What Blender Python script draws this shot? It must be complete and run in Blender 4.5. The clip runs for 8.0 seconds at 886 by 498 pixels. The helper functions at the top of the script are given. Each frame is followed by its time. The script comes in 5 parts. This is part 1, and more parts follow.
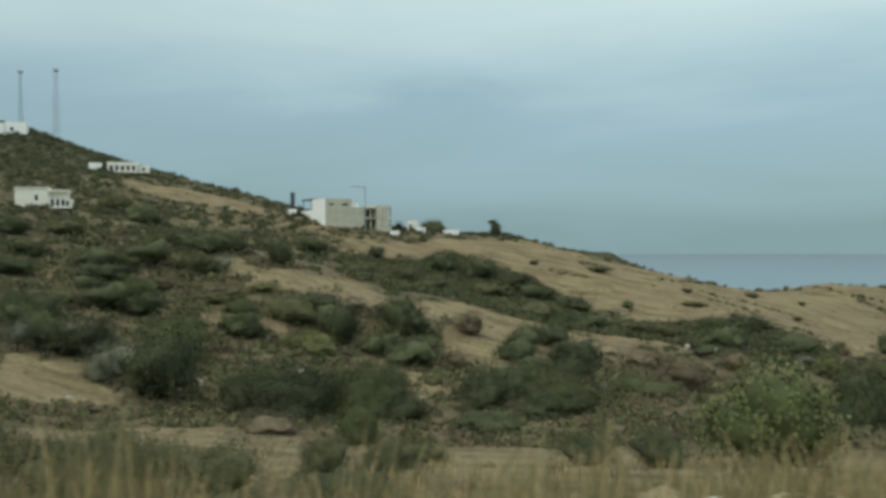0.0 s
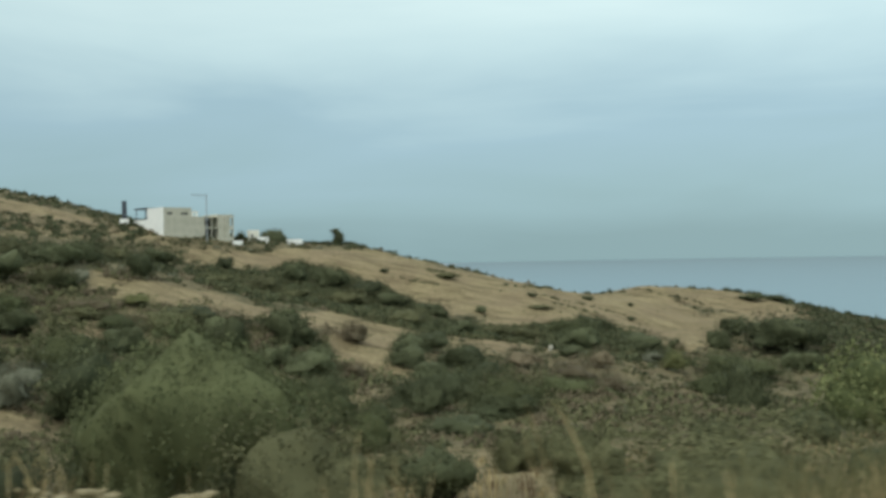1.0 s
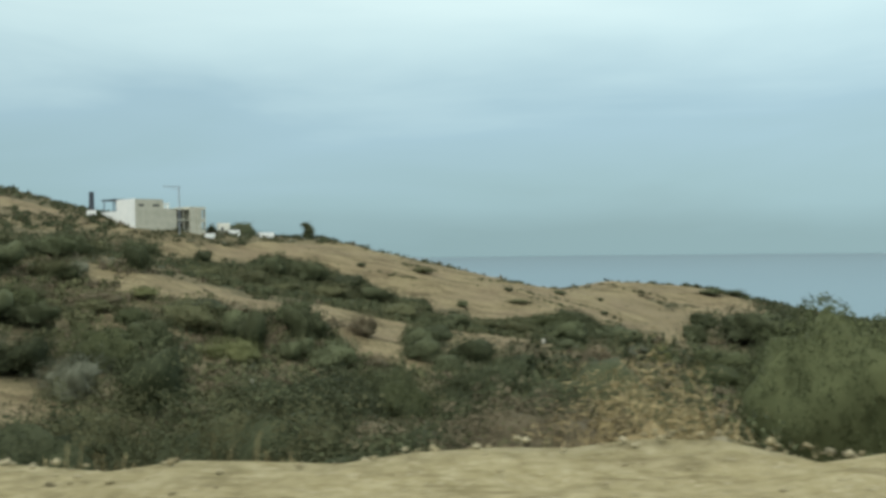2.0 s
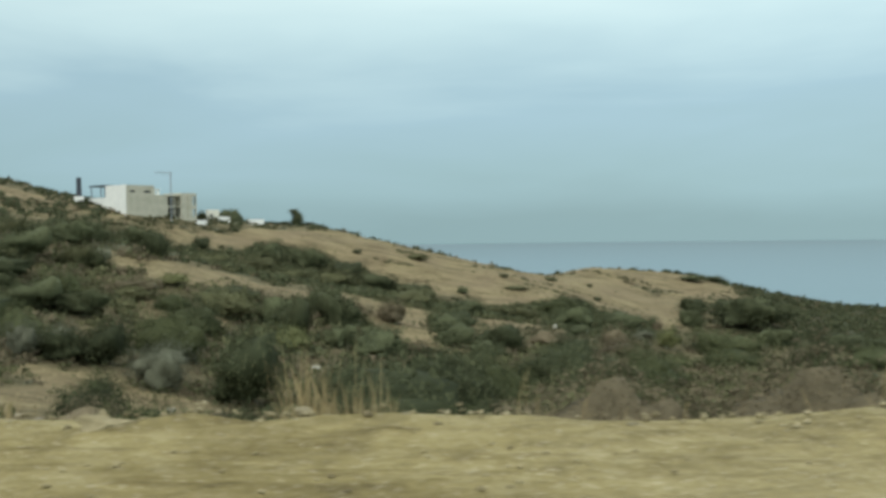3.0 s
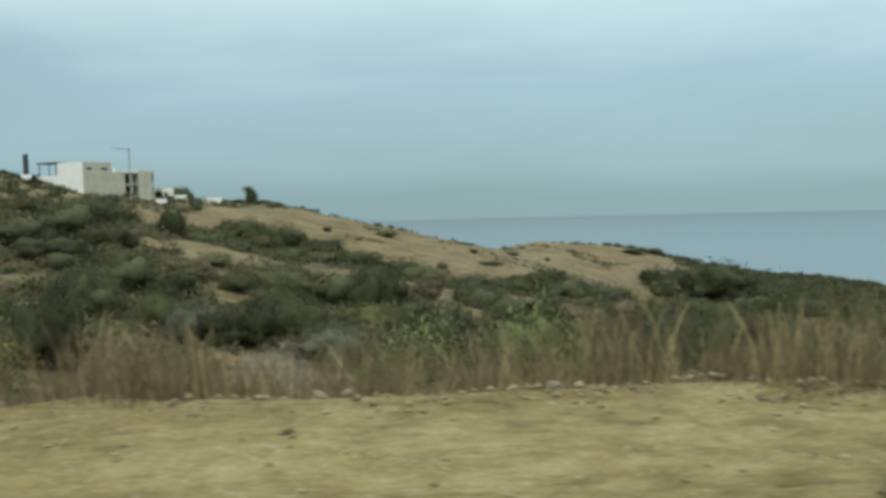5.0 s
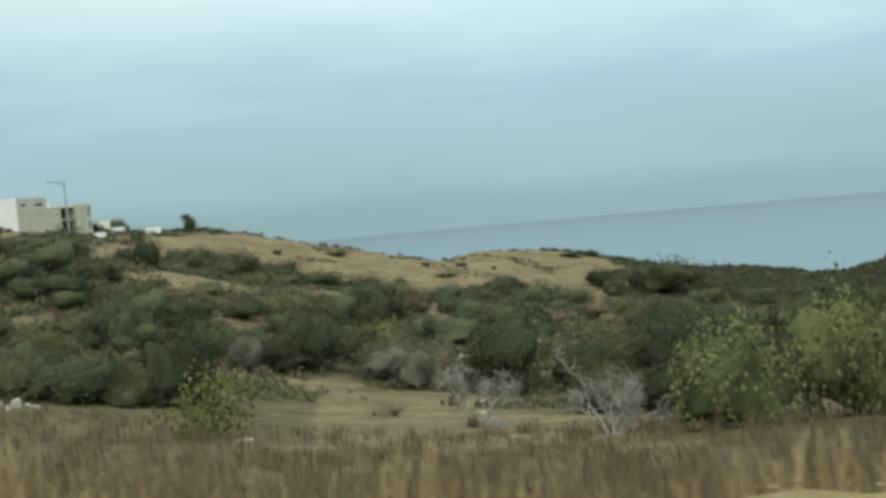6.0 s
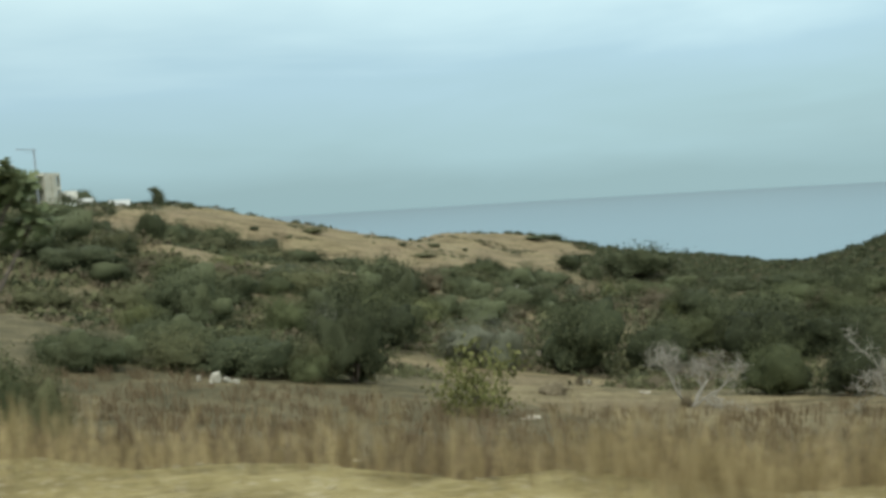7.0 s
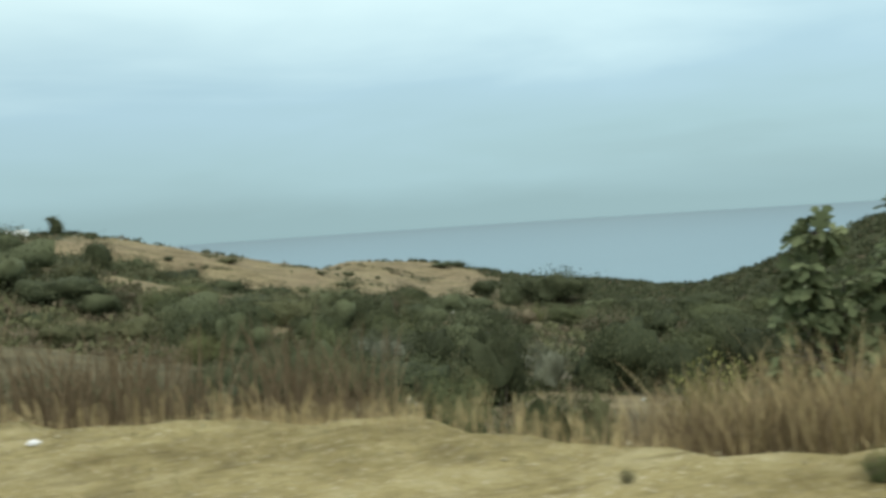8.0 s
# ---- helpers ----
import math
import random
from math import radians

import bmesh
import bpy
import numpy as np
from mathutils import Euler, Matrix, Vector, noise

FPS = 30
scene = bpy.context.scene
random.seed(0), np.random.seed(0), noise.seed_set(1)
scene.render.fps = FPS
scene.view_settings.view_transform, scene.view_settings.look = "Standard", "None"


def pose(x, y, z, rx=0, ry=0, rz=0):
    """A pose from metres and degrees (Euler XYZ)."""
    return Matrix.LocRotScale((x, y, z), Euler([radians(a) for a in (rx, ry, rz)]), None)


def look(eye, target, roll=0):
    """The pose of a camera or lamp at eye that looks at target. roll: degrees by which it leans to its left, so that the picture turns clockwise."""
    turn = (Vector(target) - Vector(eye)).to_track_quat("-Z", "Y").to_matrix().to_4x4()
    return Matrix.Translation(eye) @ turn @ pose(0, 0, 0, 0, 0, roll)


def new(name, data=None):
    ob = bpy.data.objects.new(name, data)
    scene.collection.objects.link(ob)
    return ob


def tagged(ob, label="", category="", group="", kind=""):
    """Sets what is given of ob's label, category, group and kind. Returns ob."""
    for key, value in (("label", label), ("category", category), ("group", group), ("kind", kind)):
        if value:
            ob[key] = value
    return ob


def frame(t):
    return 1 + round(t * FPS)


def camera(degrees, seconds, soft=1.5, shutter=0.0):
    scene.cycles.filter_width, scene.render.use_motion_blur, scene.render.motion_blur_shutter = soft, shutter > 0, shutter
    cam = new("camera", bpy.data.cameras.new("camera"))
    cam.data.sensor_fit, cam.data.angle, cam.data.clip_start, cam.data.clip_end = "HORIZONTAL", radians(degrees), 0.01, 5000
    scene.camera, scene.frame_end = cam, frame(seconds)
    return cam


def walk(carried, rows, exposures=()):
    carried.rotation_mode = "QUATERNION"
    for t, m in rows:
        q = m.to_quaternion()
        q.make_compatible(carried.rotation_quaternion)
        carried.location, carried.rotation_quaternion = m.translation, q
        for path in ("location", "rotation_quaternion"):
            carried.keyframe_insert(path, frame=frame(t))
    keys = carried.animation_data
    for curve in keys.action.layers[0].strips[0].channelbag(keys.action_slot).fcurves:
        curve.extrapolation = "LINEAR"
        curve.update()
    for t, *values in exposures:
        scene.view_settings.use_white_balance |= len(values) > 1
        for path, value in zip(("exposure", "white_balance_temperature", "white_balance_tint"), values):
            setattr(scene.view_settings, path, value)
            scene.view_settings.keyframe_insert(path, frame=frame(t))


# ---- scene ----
cam = camera(55.15, 8.0, soft=3.4, shutter=0.1)
PATH = [(0.0, 0.00, 0.00, 0.02, 89.37, 0.46, 21.35),
        (0.5, -6.50, -1.66, -0.24, 90.00, 1.47, 12.73),
        (1.0, -12.94, -3.01, -0.36, 89.88, 1.18, 8.29),
        (1.5, -19.28, -4.01, -0.40, 89.79, 0.63, 5.94),
        (2.0, -25.44, -4.70, -0.41, 89.49, 0.80, 3.96),
        (2.2, -27.68, -4.90, -0.42, 89.12, 0.71, 3.83),
        (3.3, -41.74, -5.16, -0.51, 88.58, 1.07, -1.42),
        (3.5, -44.02, -5.01, -0.52, 88.84, 1.19, -3.43),
        (4.0, -50.39, -4.45, -0.52, 89.99, 0.61, -8.66),
        (4.5, -56.59, -3.63, -0.50, 88.12, 0.81, -7.64),
        (4.7, -59.17, -3.25, -0.49, 86.94, 1.20, -6.16),
        (5.8, -73.18, -0.21, -0.36, 87.43, 4.23, -11.69),
        (6.0, -75.47, 0.47, -0.30, 87.62, 5.12, -13.05),
        (6.5, -81.30, 2.37, -0.03, 87.06, 5.38, -16.47),
        (7.0, -87.18, 4.52, 0.29, 86.07, 3.47, -17.26),
        (7.5, -93.76, 6.92, 0.62, 86.34, 2.86, -21.68),
        (8.0, -99.79, 9.27, 0.81, 87.46, 3.79, -25.78)]
walk(cam, [(r[0], pose(*r[1:])) for r in PATH],
     [(0.0, 0.0), (0.3, 0.2), (0.5, 0.33), (0.75, 0.26), (1.0, 0.19), (1.5, 0.25), (3.5, 0.25), (4.0, 0.14), (4.5, 0.15), (6.0, 0.26), (7.0, 0.38), (8.0, 0.38)])

# ---- light ----
SUN_HEIGHT, SUN_TURN = radians(55), radians(196)
world = bpy.data.worlds.new("overcast_sky")
scene.world = world
world.use_nodes = True


def link(tree, a, b):
    tree.links.new(a, b)


def sky_nodes():
    t = world.node_tree
    n = t.nodes
    n.clear()
    out, back = n.new("ShaderNodeOutputWorld"), n.new("ShaderNodeBackground")
    sky = n.new("ShaderNodeTexSky")
    sky.sky_type, sky.sun_disc = "NISHITA", False
    sky.sun_elevation, sky.sun_rotation = SUN_HEIGHT, SUN_TURN
    sky.air_density, sky.dust_density = 1.0, 3.0
    dim = n.new("ShaderNodeMix")
    dim.data_type, dim.blend_type = "RGBA", "MULTIPLY"
    dim.inputs["Factor"].default_value = 1.0
    dim.inputs["B"].default_value = (0.1, 0.1, 0.1, 1)
    link(t, sky.outputs[0], dim.inputs["A"])
    co, split = n.new("ShaderNodeTexCoord"), n.new("ShaderNodeSeparateXYZ")
    link(t, co.outputs["Generated"], split.inputs[0])
    # long soft cloud banks, flattened towards the horizon
    flat = n.new("ShaderNodeMapping")
    flat.inputs["Scale"].default_value = (1.3, 1.3, 6.5)
    flat.inputs["Rotation"].default_value = (radians(6), 0, 0)
    link(t, co.outputs["Generated"], flat.inputs[0])
    banks = n.new("ShaderNodeTexNoise")
    banks.inputs["Scale"].default_value, banks.inputs["Detail"].default_value = 1.6, 5.0
    banks.inputs["Roughness"].default_value, banks.inputs["Distortion"].default_value = 0.5, 0.4
    link(t, flat.outputs[0], banks.inputs[0])
    shift = n.new("ShaderNodeMath")
    shift.operation = "MULTIPLY_ADD"
    shift.inputs[1].default_value, shift.inputs[2].default_value = 0.20, -0.09
    link(t, banks.outputs[0], shift.inputs[0])
    add = n.new("ShaderNodeMath")
    add.operation = "ADD"
    link(t, split.outputs["Z"], add.inputs[0])
    link(t, shift.outputs[0], add.inputs[1])
    ramp = n.new("ShaderNodeValToRGB")
    e = ramp.color_ramp.elements
    e[0].position, e[0].color = 0.0, (0.262, 0.392, 0.412, 1)
    e[1].position, e[1].color = 1.0, (1.50, 1.62, 1.60, 1)
    for p, c in ((0.07, (0.312, 0.470, 0.505, 1)), (0.15, (0.352, 0.520, 0.590, 1)), (0.24, (0.545, 0.728, 0.755, 1)),
                 (0.33, (0.685, 0.865, 0.862, 1)), (0.6, (1.10, 1.22, 1.22, 1))):
        e.new(p).color = c
    link(t, add.outputs[0], ramp.inputs[0])
    mix = n.new("ShaderNodeMix")
    mix.data_type = "RGBA"
    mix.inputs["Factor"].default_value = 0.92
    link(t, dim.outputs["Result"], mix.inputs["A"])
    link(t, ramp.outputs[0], mix.inputs["B"])
    east = n.new("ShaderNodeMath")
    east.operation = "MULTIPLY_ADD"
    east.inputs[1].default_value, east.inputs[2].default_value = 0.11, 0.985
    link(t, split.outputs["X"], east.inputs[0])
    link(t, east.outputs[0], back.inputs[1])
    link(t, mix.outputs["Result"], back.inputs[0])
    link(t, back.outputs[0], out.inputs[0])


sky_nodes()
sun = new("sun", bpy.data.lights.new("sun", "SUN"))
sun.data.energy, sun.data.angle, sun.data.color = 1.25, radians(30), (1.0, 0.96, 0.9)
sun.matrix_world = look((0, 0, 50), (0 + math.sin(SUN_TURN) * -10, math.cos(SUN_TURN) * -10, 50 - 10 * math.tan(SUN_HEIGHT)))


# ---- materials ----
def material(name, rough=0.9, spec=0.2):
    m = bpy.data.materials.new(name)
    m.use_nodes = True
    b = m.node_tree.nodes["Principled BSDF"]
    b.inputs["Roughness"].default_value = rough
    b.inputs["Specular IOR Level"].default_value = spec
    return m, m.node_tree, m.node_tree.nodes, b


def noise_node(t, scale, detail=4, rough=0.55, vec=None, kind="Object", stretch=None):
    n = t.nodes.new("ShaderNodeTexNoise")
    n.inputs["Scale"].default_value, n.inputs["Detail"].default_value, n.inputs["Roughness"].default_value = scale, detail, rough
    if vec is None:
        vec = t.nodes.new("ShaderNodeTexCoord").outputs[kind]
    if stretch:
        m = t.nodes.new("ShaderNodeMapping")
        m.inputs["Scale"].default_value = stretch
        link(t, vec, m.inputs[0])
        vec = m.outputs[0]
    link(t, vec, n.inputs[0])
    return n.outputs[0]


def ramp_node(t, value, stops):
    r = t.nodes.new("ShaderNodeValToRGB")
    e = r.color_ramp.elements
    while len(e) < len(stops):
        e.new(0.5)
    for el, (p, c) in zip(e, stops):
        el.position, el.color = p, (*c, 1)
    link(t, value, r.inputs[0])
    return r.outputs[0]


def mix_node(t, fac, a, b, blend="MIX"):
    m = t.nodes.new("ShaderNodeMix")
    m.data_type, m.blend_type = "RGBA", blend
    for socket, v in ((m.inputs["Factor"], fac), (m.inputs["A"], a), (m.inputs["B"], b)):
        if isinstance(v, tuple):
            socket.default_value = (*v, 1)
        elif isinstance(v, (int, float)):
            socket.default_value = v
        else:
            link(t, v, socket)
    return m.outputs["Result"]


def math_node(t, op, a, b=0.0):
    m = t.nodes.new("ShaderNodeMath")
    m.operation, m.use_clamp = op, False
    for socket, v in zip(m.inputs, (a, b)):
        if isinstance(v, (int, float)):
            socket.default_value = v
        else:
            link(t, v, socket)
    return m.outputs[0]


def bump_node(t, b, height, strength=0.4, dist=0.05):
    n = t.nodes.new("ShaderNodeBump")
    n.inputs["Strength"].default_value, n.inputs["Distance"].default_value = strength, dist
    link(t, height, n.inputs["Height"])
    link(t, n.outputs[0], b.inputs["Normal"])


def plain(name, dark, light, scale=3.0, rough=0.85, spec=0.25, bump=0.3, dist=0.02, metal=0.0):
    """A surface whose colour wanders between two tones at two scales."""
    m, t, n, b = material(name, rough, spec)
    a, c = noise_node(t, scale), noise_node(t, scale * 9, 3)
    f = math_node(t, "ADD", math_node(t, "MULTIPLY", a, 0.65), math_node(t, "MULTIPLY", c, 0.35))
    link(t, ramp_node(t, f, ((0.33, dark), (0.67, light))), b.inputs["Base Color"])
    b.inputs["Metallic"].default_value = metal
    bump_node(t, b, f, bump, dist)
    return m


def leaf_material(name, dark, light, spread=0.35, rough=0.8, rounded=True):
    """Leaves: tone by island, and by the plant as a whole; some light comes through."""
    m, t, n, b = material(name, rough, 0.08)
    if rounded:
        # the plant's rounded form as well as each leaf's own tilt
        form, turned, both, straight = n.new("ShaderNodeAttribute"), n.new("ShaderNodeVectorTransform"), n.new("ShaderNodeVectorMath"), n.new("ShaderNodeVectorMath")
        form.attribute_name = "form"
        turned.vector_type, turned.convert_from, turned.convert_to = "NORMAL", "OBJECT", "WORLD"
        both.operation, straight.operation = "MULTIPLY_ADD", "NORMALIZE"
        both.inputs[1].default_value = (1.0, 1.0, 1.0)
        link(t, form.outputs["Vector"], turned.inputs[0])
        link(t, turned.outputs[0], both.inputs[0])
        link(t, n.new("ShaderNodeNewGeometry").outputs["Normal"], both.inputs[2])
        link(t, both.outputs[0], straight.inputs[0])
        link(t, straight.outputs[0], b.inputs["Normal"])
    g, o = n.new("ShaderNodeNewGeometry"), n.new("ShaderNodeObjectInfo")
    c = ramp_node(t, g.outputs["Random Per Island"], ((0.0, dark), (1.0, light)))
    v = math_node(t, "MULTIPLY_ADD", o.outputs["Random"], spread)
    v.node.inputs[2].default_value = 1 - spread / 2
    h = n.new("ShaderNodeHueSaturation")
    link(t, v, h.inputs["Value"])
    link(t, c, h.inputs["Color"])
    link(t, h.outputs[0], b.inputs["Base Color"])
    tr, ms = n.new("ShaderNodeBsdfTranslucent"), n.new("ShaderNodeMixShader")
    link(t, h.outputs[0], tr.inputs[0])
    ms.inputs[0].default_value = 0.24
    link(t, b.outputs[0], ms.inputs[1])
    link(t, tr.outputs[0], ms.inputs[2])
    link(t, ms.outputs[0], n["Material Output"].inputs[0])
    return m


# ---- landform ----
# heights of the land, in metres from the first eye: x, y, z
VALLEY = [(-57, 66, -15.3), (-47, 68, -16.2), (-90, 66, -8.3), (-86, 39, -6.8), (260, 60, 10), (-150, 60, 0), (-20, 100, -18), (-44, 114, -19), (60, 130, -28), (-108, 142, -1.5), (-51, 145, -15.3),
          (-31, 147, -21), (170, 150, 2), (49, 166, -30), (117, 170, -11.5), (-12, 172, -23), (7, 179, -28.5)]
SLOPE = [(-250, 200, 28), (113, 206, -21.5), (90, 210, -33), (-109, 226, -4.2), (-63, 234, -14), (-143, 235, 6.2), (-132, 236, 5),
         (46, 238, -28), (280, 240, -8), (200, 240, -24), (-68, 249, -7.2), (-284, 252, 41.5), (26, 252, -29), (-18, 254, -17)]
CREST = [(-192, 275, 18.8), (61, 275, -29.5), (-324, 283, 54.5), (-117, 287, 2), (-94, 293, 1.3), (-8, 299, -17.5),
         (130, 300, -40), (126, 348, -35.5), (154, 348, -38.5), (38, 316, -26), (-94, 330, -8), (-30, 330, -22), (250, 330, -50), (174, 332, -42), (19, 340, -18),
         (69, 352, -24)]
SEAWARD = [(100, 366, -32.5), (165, 405, -62), (-320, 380, 20), (-200, 380, -20), (58, 396, -28), (-40, 420, -55), (200, 430, -80),
           (120, 460, -85), (-110, 480, -90), (40, 480, -70), (-320, 520, -90), (0, 560, -110), (200, 560, -110)]
AROUND = [(-600, 300, 60), (-600, 0, 30), (-300, -200, 5), (0, -200, 5), (300, -200, 5), (600, 0, 20), (500, 300, -20),
          (0, 700, -130), (400, 700, -130), (-500, 700, -120)]
# the road under the camera, drawn out at both ends: x, y, height, bearing
ROAD_ENDS = ((60.0, 25.0, 0.6, 24.0), (-160.0, 50.0, 2.0, -40.0))
ROAD = np.array([ROAD_ENDS[0]] + [(r[1], r[2], r[3], r[6]) for r in PATH] + [ROAD_ENDS[1]])
ROAD_S = np.concatenate([[0], np.cumsum(np.hypot(*np.diff(ROAD[:, :2], axis=0).T))])
ROAD_S -= ROAD_S[1]
# how far the bare verge reaches from the middle of the way
EDGE_AT = (-40, 0, 12, 17, 20, 22, 24.5, 28, 40, 45, 51.5, 58, 62, 68, 74, 84, 92, 94, 95.6, 96.5, 97.5, 98.3, 99.3, 100.3, 101.3, 103.4, 106, 112)
EDGE_OUT = (4.6, 4.6, 4.3, 5.8, 5.7, 5.35, 6.1, 5.8, 6.8, 7.1, 7.75, 6.45, 6.6, 5.6, 4.3, 4.2, 4.55, 4.85, 4.6, 4.8, 5.1, 5.1, 4.8, 5.0, 5.5, 5.95, 6.05, 6.1)


def along(x, y):
    """Of places: the way along the road, the distance to its right, and its height there."""
    x, y = np.atleast_1d(x).astype(float), np.atleast_1d(y).astype(float)
    best = np.full(x.shape, 1e9)
    s, off, z = np.zeros(x.shape), np.zeros(x.shape), np.zeros(x.shape)
    for i in range(len(ROAD) - 1):
        a, b = ROAD[i, :2], ROAD[i + 1, :2]
        ab = b - a
        u = np.clip(((x - a[0]) * ab[0] + (y - a[1]) * ab[1]) / (ab @ ab), 0, 1)
        qx, qy = a[0] + u * ab[0], a[1] + u * ab[1]
        d = np.hypot(x - qx, y - qy)
        side = np.sign(ab[1] * (x - a[0]) - ab[0] * (y - a[1]))
        near = d < best
        best = np.where(near, d, best)
        s = np.where(near, ROAD_S[i] + u * (ROAD_S[i + 1] - ROAD_S[i]), s)
        off = np.where(near, d * side, off)
        z = np.where(near, ROAD[i, 2] + u * (ROAD[i + 1, 2] - ROAD[i, 2]), z)
    return s, off, z - 1.40


def plate():
    spots = list(VALLEY + SLOPE + CREST + SEAWARD + AROUND)
    for x, y, z, turn in ROAD[1:-1]:
        for d, fall in ((-25, -0.5), (0, -1.4), (12, -3.8), (22, -6.2), (30, -8.1)):
            spots.append((x - math.sin(radians(turn)) * d, y + math.cos(radians(turn)) * d, z + fall))
    spots = np.array(spots)
    p, m = spots[:, :2] / 100, len(spots)
    r2 = ((p[:, None] - p[None]) ** 2).sum(-1)
    a = np.zeros((m + 3, m + 3))
    a[:m, :m] = 0.5 * r2 * np.log(r2 + 1e-12) + 0.003 * np.eye(m)
    a[:m, m], a[m, :m], a[:m, m + 1:], a[m + 1:, :m] = 1, 1, p, p.T
    return np.linalg.solve(a, np.concatenate([spots[:, 2], [0, 0, 0]])), p


PLATE, PLATE_AT = plate()


def wavy(x, y, size, seed):
    """Smooth unevenness of about that size, from -1 to 1."""
    rng = np.random.RandomState(seed)
    v = np.zeros(np.shape(x))
    for k in range(7):
        a, f, ph = rng.uniform(0, 6.283), 6.283 / size * rng.uniform(0.6, 1.7), rng.uniform(0, 6.283)
        v = v + np.sin((np.cos(a) * x + np.sin(a) * y) * f + ph + 1.3 * np.sin((np.sin(a) * x - np.cos(a) * y) * f * 0.6 + ph))
    return v / 4


def smooth(a, b, v):
    u = np.clip((v - a) / (b - a), 0, 1)
    return u * u * (3 - 2 * u)


def height(x, y):
    """The ground's height."""
    x, y = np.atleast_1d(x).astype(float), np.atleast_1d(y).astype(float)
    q = np.stack([np.clip(x, -420, 330), np.clip(y, -120, 640)], -1) / 100
    z = np.full(x.shape, PLATE[-3]) + q @ PLATE[-2:]
    for (px, py), w in zip(PLATE_AT, PLATE[:-3]):
        r2 = (q[..., 0] - px) ** 2 + (q[..., 1] - py) ** 2
        z += w * 0.5 * r2 * np.log(r2 + 1e-12)
    s, off, rz = along(x, y)
    far = smooth(25, 70, np.abs(off))
    z = z + far * (0.55 * wavy(x, y, 34, 1) + 0.2 * wavy(x, y, 9, 2))
    edge = np.interp(s, EDGE_AT, EDGE_OUT) + 0.16 * wavy(x, y, 2.6, 3)
    rubble = smooth(12, 15, s) * (1 - smooth(25, 28, s)) + smooth(36, 38, s) * (1 - smooth(47, 49, s)) * smooth(-2.0, -0.6, off - edge)
    bank = rz + 0.010 * wavy(x, y, 0.8, 4) + 0.012 * wavy(x, y, 3.5, 5) + 0.035 * rubble * wavy(x, y, 0.7, 8) + 0.045 * rubble * np.abs(wavy(x, y, 0.33, 9)) + 0.05 * (1 - 0.8 * smooth(97, 100, s)) * np.exp(-((off - edge + 0.35) / 0.35) ** 2) * (0.8 + 0.6 * wavy(x, y, 1.3, 6))
    grassy = smooth(46, 52, s) + 1 - smooth(10, 13, s)
    below = rz - 0.95 + 0.55 * grassy * (1 - smooth(1.0, 3.5, off - edge)) - 0.25 * np.clip(off - edge, 0, 40) + 0.12 * wavy(x, y, 2.0, 7)
    z_near = bank + (below - bank) * smooth(-0.55, 0.75, off - edge)
    land = np.where(off < -3, np.minimum(rz, z), z_near + (z - z_near) * smooth(12, 30, off))
    # the headland beyond the ridge, with its cliff towards the sea
    cape = np.interp(x, (-420, -200, -148, -100, -81, -60, -40), (4, -3, -5, -10.5, -22, -45, -100)) - 15 * ((y - 564) / 60) ** 2 + 0.8 * wavy(x, y, 17, 12)
    return np.maximum(land, np.maximum(cape, -140))

# bare fields and paths on the hillside: outlines in plan
FIELDS = []
FIELDS.append([(-102.9, 137.7), (-89.5, 142.7), (-82.7, 158.1), (-66.3, 150.1), (-60.1, 158.4), (-51.9, 162.5), (-40.9, 164.8), (-32.9, 164.0), (-31.5, 157.1), (-45.3, 148.5), (-55.4, 140.3), (-62.7, 137.1), (-71.0, 131.4), (-76.8, 133.7), (-83.2, 123.7), (-94.7, 131.6)])
FIELDS.append([(-122, 229), (-109, 246), (-88, 271), (-70, 281), (-50, 275), (-26, 285), (10, 335), (28, 325), (33, 303), (21, 227),
               (3, 252), (-29, 234), (-43, 216), (-59, 237), (-81, 245), (-94, 243), (-116, 217)])
FIELDS.append([(-54, 134), (-52, 136), (-41, 141), (-33, 132), (-35, 119), (-48, 122)])
FIELDS.append([(-53, 108), (-47.5, 110), (-32, 87), (-34, 81), (-44, 98)])
FIELDS.append([(-205, 228), (-188, 244), (-164, 248), (-153, 238), (-171, 218), (-188, 217)])
FIELDS.append([(9.5, 273), (48, 322), (61, 313), (30, 260), (35, 237), (17, 223)])
FIELDS.append([(20, 8), (16, 50), (-22, 48), (-46, 54), (-46, 38), (-20, 22), (-12, 9)])
FIELDS.append([(28, 325), (10, 335), (-5, 330), (5, 352), (40, 356), (75, 350), (82, 335), (76, 318), (61, 313), (48, 322)])
FIELDS.append([(-51, 130), (-42, 130), (-35, 135), (-28, 156), (-38, 163), (-46, 160), (-52, 140)])
FIELDS.append([(-60, 153), (-52, 157), (-39, 170), (-27, 160), (-18, 178), (-29, 187), (-41, 199), (-57, 212), (-66, 205)])
FIELDS.append([(-27, 172), (-20, 192), (-7, 193), (5, 196), (20, 226), (3, 250), (-22, 241), (-36, 226)])
FIELDS.append([(-82, 114), (-74, 115), (-68, 111), (-74, 103), (-82, 104)])

